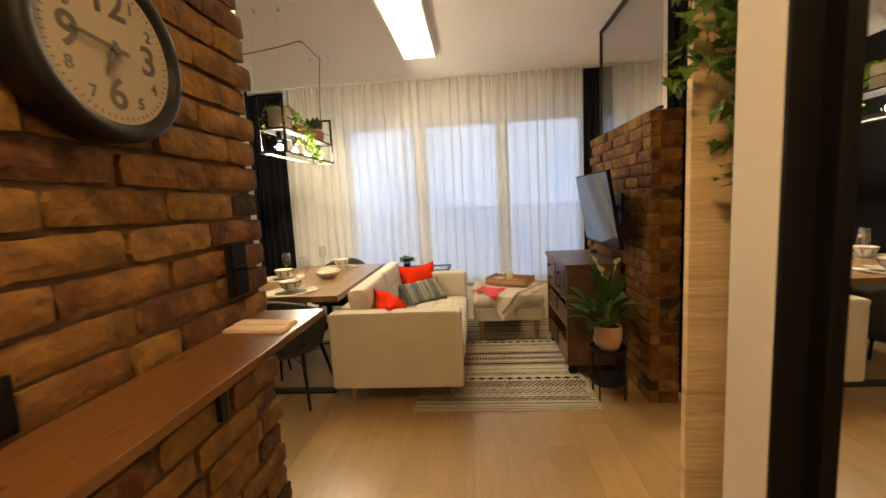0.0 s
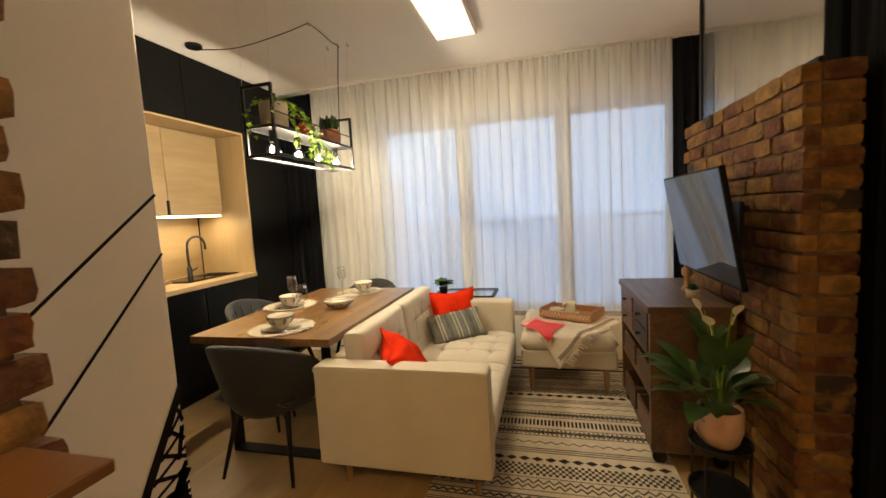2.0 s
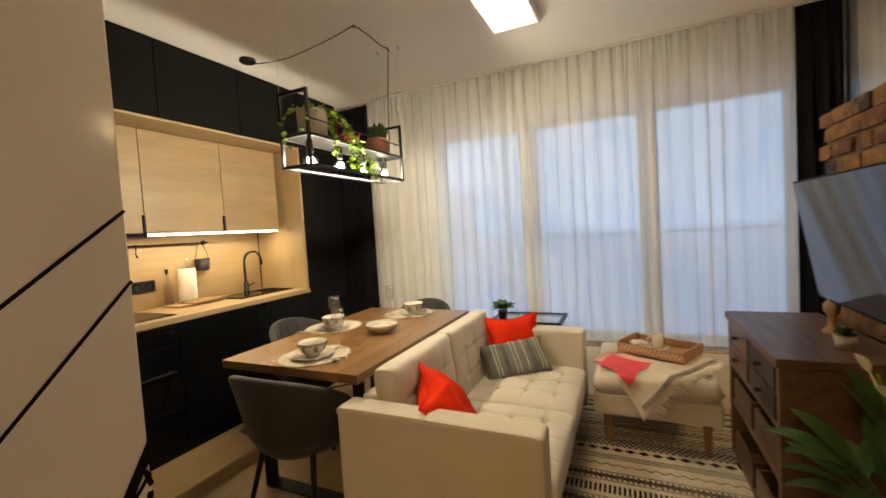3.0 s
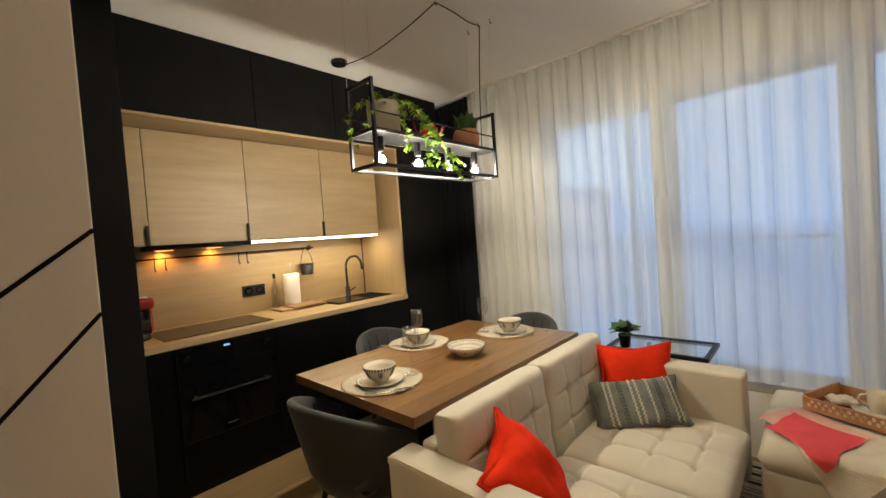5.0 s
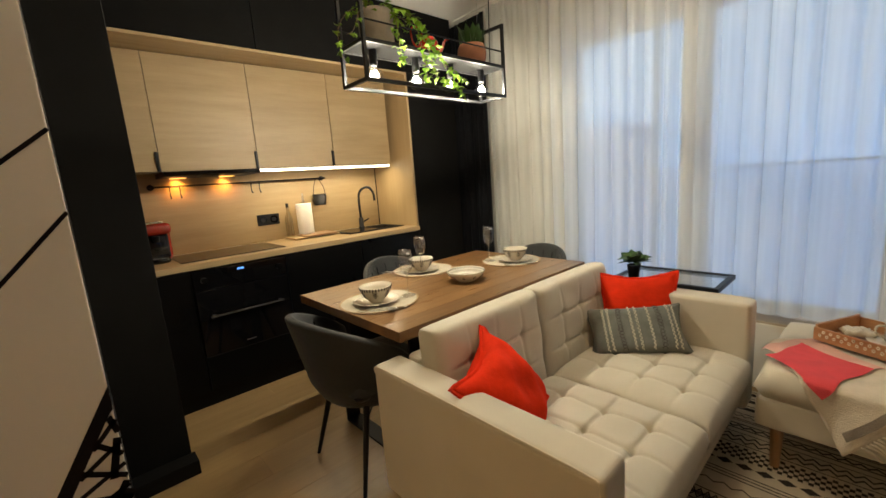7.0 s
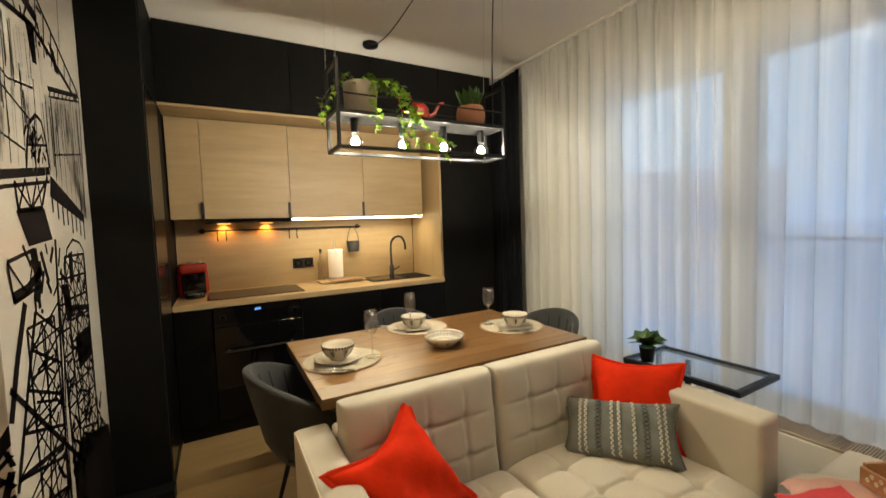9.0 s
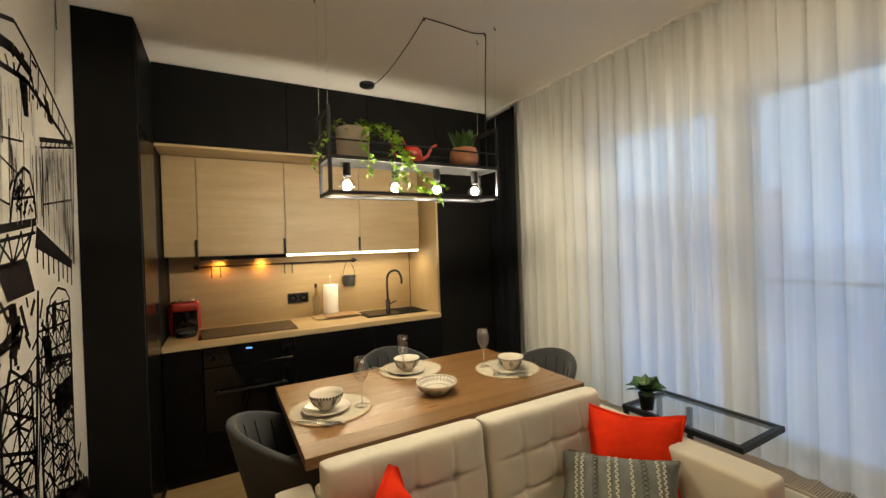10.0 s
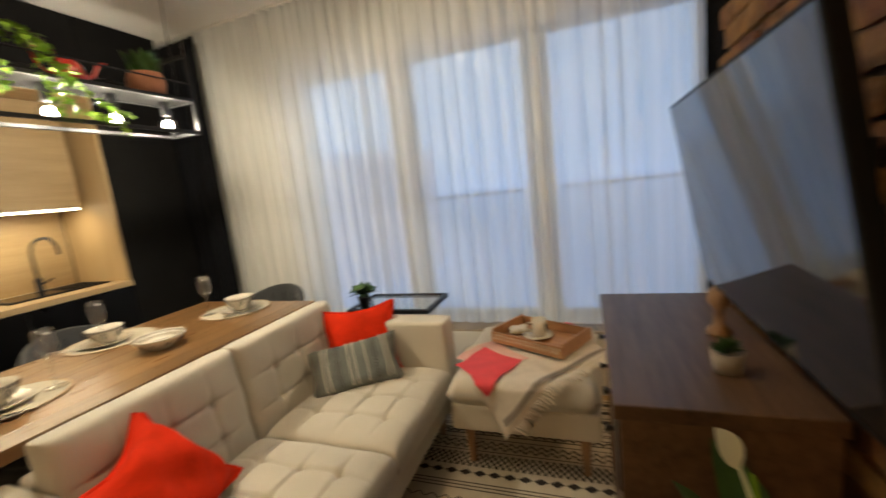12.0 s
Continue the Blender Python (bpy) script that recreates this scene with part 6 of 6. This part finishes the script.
def lattice(bm, x0, x1, z0, z1, legs, bays, w, to, taper=0.0, mess=0):
    """A braced steel tower: legs, rungs and crossed stays."""
    def X(f, z):
        c = (x0 + x1) / 2
        k = 1 - taper * (z - z0) / (z1 - z0)
        return c + (x0 + (x1 - x0) * f - c) * k
    for i in range(legs + 1):
        f = i / legs
        strip(bm, (X(f, z0), z0), (X(f, z1), z1), w * (1.6 if i in (0, legs) else 1), to)
    h = (z1 - z0) / bays
    for b in range(bays):
        za, zb = z0 + b * h, z0 + (b + 1) * h
        strip(bm, (X(0, zb), zb), (X(1, zb), zb), w, to)
        for i in range(legs):
            f0, f1 = i / legs, (i + 1) / legs
            strip(bm, (X(f0, za), za), (X(f1, zb), zb), w * .8, to)
            strip(bm, (X(f1, za), za), (X(f0, zb), zb), w * .8, to)
    for _ in range(mess):
        z = rm.uniform(z0, z1)
        a, b = rm.random(), rm.random()
        strip(bm, (X(a, z), z), (X(b, z), z + rm.uniform(-.12, .12)), w * rm.uniform(.5, 1.2), to)


# tall crane on the return face: cabin, gondola, arched mast and braced tower
def stroke(w, *pts):
    for p, q in zip(pts, pts[1:]):
        strip(ink, p, q, w * .8, face_plus_y)


def scatter(n, x0, x1, z0, z1, long, w0, w1, upright=False):
    for _ in range(n):
        x, z = rm.uniform(x0, x1), rm.uniform(z0, z1)
        dx, dz = rm.uniform(-.4, .4) * long, rm.uniform(-.5, .5) * long
        if upright:
            dx, dz = dx * .1, long * rm.uniform(.5, 1)
        strip(ink, (x, z), (x + dx, z + dz), rm.uniform(w0, w1), face_plus_y)


def fill(*pts):
    ink.faces.new([ink.verts.new(face_plus_y(*p)) for p in pts])


# roof of the machine house and the boom under it
stroke(.02, (.02, 2.20), (.19, 2.23), (.37, 2.29), (.52, 2.24), (.945, 2.03))
stroke(.026, (.02, 2.12), (.17, 2.09), (.45, 2.12), (.60, 2.08), (.92, 1.99))
stroke(.05, (.06, 2.15), (.36, 2.19), (.50, 2.16))
fill((.38, 2.13), (.46, 2.12), (.46, 1.99), (.42, 1.985))
fill((.60, 2.13), (.66, 2.11), (.70, 2.03), (.65, 2.03))
for k in range(7):
    t = k / 6
    stroke(.012, (.50 + .42 * t, 2.24 - .20 * t), (.47 + .44 * t, 2.05 - .04 * t))
scatter(16, .04, .56, 2.05, 2.22, .12, .009, .018)
stroke(.024, (.55, 1.935), (.95, 2.02))
stroke(.011, (.55, 1.905), (.95, 1.995))
for k in range(8):
    stroke(.010, (.56 + .05 * k, 1.91 + .0105 * k), (.58 + .05 * k, 1.94 + .0105 * k))
stroke(.014, (.955, 2.02), (.93, 1.75), (.89, 1.46))
stroke(.010, (.02, 1.93), (.20, 1.86), (.40, 1.89))
stroke(.010, (.02, 1.87), (.18, 1.82), (.35, 1.77))
stroke(.011, (.56, 1.69), (.91, 1.75))
stroke(.010, (.06, 1.69), (.28, 1.66))
for k in range(15):                     # fine upright rods of the cage
    x = .50 + .028 * k
    strip(grey if k % 2 else ink, (x, 1.60 - .14 * (x - .49) / .38 + .015), (x + .012, 1.88 + .09 * (k / 14)), .005, face_plus_y)
for k in range(8):
    x = .06 + .055 * k
    strip(grey if k % 2 else ink, (x, 1.60), (x + .02, 1.90 + .10 * rm.random()), .0055, face_plus_y)
for _ in range(64):                     # close upright hatching behind the rods
    x = rm.uniform(.50, .925)
    lo_z = 1.60 - .14 * (x - .49) / .38
    z = rm.uniform(lo_z, 1.88)
    strip(grey if rm.random() < .6 else ink, (x, z), (x + rm.uniform(-.012, .012), min(z + rm.uniform(.08, .26), 1.91 + .22 * (x - .55))), rm.uniform(.003, .009), face_plus_y)
for _ in range(44):
    x, z = rm.uniform(.03, .52), rm.uniform(1.60, 1.95)
    strip(grey if rm.random() < .6 else ink, (x, z), (x + rm.uniform(-.012, .012), min(z + rm.uniform(.08, .24), 2.06)), rm.uniform(.003, .008), face_plus_y)
# cabin
stroke(.018, (.28, 1.60), (.31, 1.70), (.34, 1.76), (.40, 1.80), (.45, 1.79), (.48, 1.72), (.49, 1.63))
stroke(.012, (.30, 1.68), (.48, 1.71))
stroke(.012, (.36, 1.61), (.39, 1.79))
scatter(22, .31, .47, 1.63, 1.76, .09, .008, .016)
# platform beam and the braced cell below it
stroke(.036, (.02, 1.545), (.10, 1.56), (.49, 1.62))
stroke(.016, (.02, 1.505), (.10, 1.525), (.48, 1.58))
stroke(.020, (.18, 1.55), (.19, 1.46), (.38, 1.48), (.46, 1.60))
stroke(.014, (.19, 1.46), (.26, 1.565), (.29, 1.47), (.36, 1.58), (.38, 1.48))
stroke(.014, (.18, 1.55), (.29, 1.47), (.46, 1.59))
fill((.17, 1.46), (.40, 1.48), (.455, 1.37), (.24, 1.35))
# sloping counterweight band with its hangers
fill((.49, 1.605), (.875, 1.475), (.87, 1.435), (.47, 1.525))
for k in range(8):
    t = k / 7
    stroke(.018, (.49 + .37 * t, 1.55 - .10 * t), (.487 + .37 * t, 1.47 - .09 * t - .03 * rm.random()))
# jib head
stroke(.016, (.08, 1.31), (.28, 1.34), (.31, 1.22), (.10, 1.19), (.08, 1.31))
stroke(.012, (.08, 1.31), (.20, 1.20), (.28, 1.34))
stroke(.07, (.27, 1.34), (.29, 1.24), (.26, 1.17))
stroke(.04, (.09, 1.205), (.20, 1.22), (.33, 1.27))
stroke(.03, (.33, 1.33), (.38, 1.22))
scatter(10, .20, .42, 1.12, 1.32, .12, .012, .026)
# legs of the main mast
stroke(.040, (.17, 1.18), (.08, 1.02), (.01, .87))
stroke(.026, (.24, 1.14), (.12, .90), (.01, .67))
stroke(.026, (.48, 1.37), (.43, .95), (.37, .44), (.34, .02))
stroke(.015, (.515, 1.26), (.42, .72), (.39, .02))
stroke(.012, (.55, 1.28), (.47, .80), (.45, .02))


def mast_left(z):
    return max(.015, .24 - .49 * (1.14 - z))


for k in range(10):
    z0, z1 = 1.14 - .11 * k, 1.03 - .11 * k
    r0, r1 = .45 - .11 * (1.14 - z0), .45 - .11 * (1.14 - z1)
    stroke(.015, (mast_left(z0), z0), (r1, z1))
    stroke(.013, (r0, z0), (mast_left(z1), z1))
    if k % 2:
        stroke(.010, (mast_left(z0), z0), (r0, z0 + .02))
lattice(ink, .46, .56, .05, 1.22, 1, 12, .010, face_plus_y, 0, 10)
lattice(ink, .16, .40, .02, 1.10, 2, 7, .010, face_plus_y, .05, 14)
scatter(26, .30, .56, .50, 1.30, .16, .008, .020)
stroke(.026, (.02, .96), (.35, .67), (.60, .45))
stroke(.022, (.02, .70), (.38, .64))
stroke(.018, (.30, 1.08), (.28, .80), (.20, .40), (.16, .02))
# slender second tower with its arched head
stroke(.014, (.56, 1.26), (.60, 1.33), (.68, 1.365), (.77, 1.35), (.82, 1.31), (.815, .55), (.80, .02))
lattice(ink, .56, .81, .46, 1.30, 3, 10, .011, face_plus_y, 0, 26)
scatter(24, .56, .80, .60, 1.26, .12, .008, .020)
fill((.50, 1.20), (.58, 1.19), (.61, 1.06), (.53, 1.05))
fill((.60, .975), (.80, .985), (.81, .85), (.62, .835))
fill((.61, 1.31), (.66, 1.32), (.65, 1.20), (.60, 1.19))
stroke(.03, (.56, 1.10), (.83, 1.06))
# dark thicket at the foot
fill((.46, .50), (.56, .58), (.72, .53), (.84, .50), (.97, .46), (.992, .36), (.992, .02), (.44, .02))
scatter(34, .46, .93, .46, .66, .12, .014, .030)
scatter(16, .06, .42, .02, .45, .22, .010, .022)
# hoist chain
stroke(.006, (.785, 2.60), (.735, 2.15))
for i in range(8):
    strip(ink, (.787 - .003 * rm.random(), 2.66 - .025 * i), (.795, 2.64 - .025 * i), .016, face_plus_y)
tagged(part("crane_print", ink, M_INK, mural_wall, "black printed crane lattice"), kind="stuff")
tagged(part("crane_print", grey, M_INK2, mural_wall, "grey printed lattice"), kind="stuff")

# cables and the foot of a jib on the long face
ink2 = bmesh.new()
strip(ink2, (0, 1.464), (.52, 1.03), .009, face_plus_x)
strip(ink2, (0, 1.287), (.50, .74), .0085, face_plus_x)


def jib_edge(z):            # inner edge of the jib's solid leg at height z
    return .012 + .56 * (.80 - z)


ink2.faces.new([ink2.verts.new(face_plus_x(*p)) for p in ((0, .875), (.153, .608), (.46, .03), (jib_edge(.03) - .06, .03), (jib_edge(.6), .6), (jib_edge(.80), .80), (0, .815))])
for i in range(13):
    z = .80 - .058 * i
    strip(ink2, (jib_edge(z), z), (.0, z - .045), .013, face_plus_x)
    strip(ink2, (.0, z - .012), (jib_edge(z - .07), z - .07), .011, face_plus_x)
    if i % 2:
        strip(ink2, (.004, z), (jib_edge(z) * .6, z - .10), .016, face_plus_x)
strip(ink2, (.045, .56), (.05, .03), .075, face_plus_x)
strip(ink2, (.0, .60), (.13, .44), .03, face_plus_x)
strip(ink2, (0, .07), (.34, .02), .06, face_plus_x)
strip(ink2, (.30, 2.62), (.52, 2.685), .12, face_plus_x)
strip(ink2, (.36, 2.66), (.34, 2.50), .03, face_plus_x)
tagged(part("cable_print", ink2, M_INK, mural_wall, "black printed cables and jib foot"), kind="stuff")


# ---------------------------------------------------------------- floor planks
PW, PL = .193, 1.29
planks = {}
rf = random.Random(2)
x = X0
while x < 2.2:
    y = Y0 - rf.uniform(0, PL)
    while y < 1.87:
        ya, yb = max(y, Y0), min(y + PL, 1.87)
        if yb - ya > .05:
            key = round(yb - ya, 3)
            if key not in planks:
                planks[key] = mesh_of(box(0, PW - .0006, 0, key - .0006, -.010, 0, .0005, 1), M_FLOOR, "plank")
            shared_piece("plank", planks[key], floor, (x, ya, 0))
        y += PL
    x += PW

# ---------------------------------------------------------------- bricks
ROW = .0775


def brick_mesh(l, h, d, seed):
    """A worn brick: its face broken up and uneven, its edges chipped back."""
    rr = random.Random(seed)
    nx, nz = max(3, round(l / .032)), 3
    bm = bmesh.new()
    face = {}
    for i in range(nx + 1):
        for j in range(nz + 1):
            rim = i in (0, nx) or j in (0, nz)
            corner = i in (0, nx) and j in (0, nz)
            x, z = l * (i / nx - .5), h * (j / nz - .5)
            x += rr.uniform(-.0022, .0022)
            z += rr.uniform(-.0022, .0022)
            if corner:
                x, z = x * .975, z * .9
            y = -(.0025 + rr.uniform(0, .003)) if rim else rr.uniform(-.0018, .0014)
            face[i, j] = bm.verts.new((x, y, z))
    for i in range(nx):
        for j in range(nz):
            bm.faces.new((face[i, j], face[i + 1, j], face[i + 1, j + 1], face[i, j + 1]))
    ring = [face[i, 0] for i in range(nx)] + [face[nx, j] for j in range(nz)] + [face[i, nz] for i in range(nx, 0, -1)] + [face[0, j] for j in range(nz, 0, -1)]
    back = [bm.verts.new((v.co.x, -d, v.co.z)) for v in ring]
    for k in range(len(ring)):
        q = (k + 1) % len(ring)
        bm.faces.new((ring[q], ring[k], back[k], back[q]))
    bm.faces.new(list(reversed(back)))
    bmesh.ops.recalc_face_normals(bm, faces=bm.faces[:])
    return mesh_of(bm, M_BRICK, "brick")


LONG = [brick_mesh(.25, .066, .06, s) for s in range(10)]
HALF = [brick_mesh(.122, .066, .06, 20 + s) for s in range(6)]
SHORT = [brick_mesh(.195, .064, .06, 40 + s) for s in range(8)]
RB = random.Random(33)

# hallway wall face at x .25, its toothed end towards the room
brick_wall = solid("wall_brick_hall", box(.196, .232, -3.3, -1.335, 0, CEIL), M_MORTAR, "wall of reclaimed red and ochre bricks with deep joints", "wall", **structure)
turn = pose(0, 0, 0, 0, 0, 90)      # brick face outward to +x
rows = int(CEIL / ROW)
for r in range(rows):
    z = r * ROW + ROW / 2
    y = -1.285 - (.02 if r % 2 else 0) - RB.uniform(0, .012)
    first = r % 2
    while y > -2.75:
        half = first or RB.random() < .08
        first = 0
        l = .122 if half else .25
        me = RB.choice(HALF if half else LONG)
        rot = pose(0, 0, 0, RB.uniform(-.8, .8), RB.uniform(-.8, .8), 90 + RB.uniform(-1.2, 1.2)) @ pose(0, 0, 0, 0, 0, 180)
        shared_piece("brick", me, brick_wall, (.248 + RB.uniform(-.006, .006), y - l / 2, z + RB.uniform(-.002, .002)), rot)
        y -= l + RB.uniform(.010, .016)

# half-height partition between living room and bedroom
part_wall = solid("wall_brick_partition", box(2.0, 2.163, -.047, 1.155, 0, 1.797), M_MORTAR, "half-height partition of reclaimed bricks", "wall", **structure)
prow = 1.81 / 24
for r in range(24):
    z = r * prow + prow / 2
    y = -.052
    first = r % 2
    while y < 1.10:
        half = first or RB.random() < .22
        first = 0
        l = .122 if half else .195
        if y + l > 1.20:
            half, l = True, .122
        me = RB.choice(HALF if half else SHORT)
        rot = pose(0, 0, 0, RB.uniform(-.8, .8), RB.uniform(-.8, .8), 90 + RB.uniform(-1, 1))
        shared_piece("brick", me, part_wall, (1.984 + RB.uniform(-.006, .005), y + l / 2, z + RB.uniform(-.002, .002)), rot)
        y += l + RB.uniform(.008, .013)
    if r < 24:
        me = HALF[r % 5]
        shared_piece("brick", me, part_wall, (2.108, -.055 + RB.uniform(-.005, .005), z), pose(0, 0, 0, 0, RB.uniform(-.8, .8), 180))
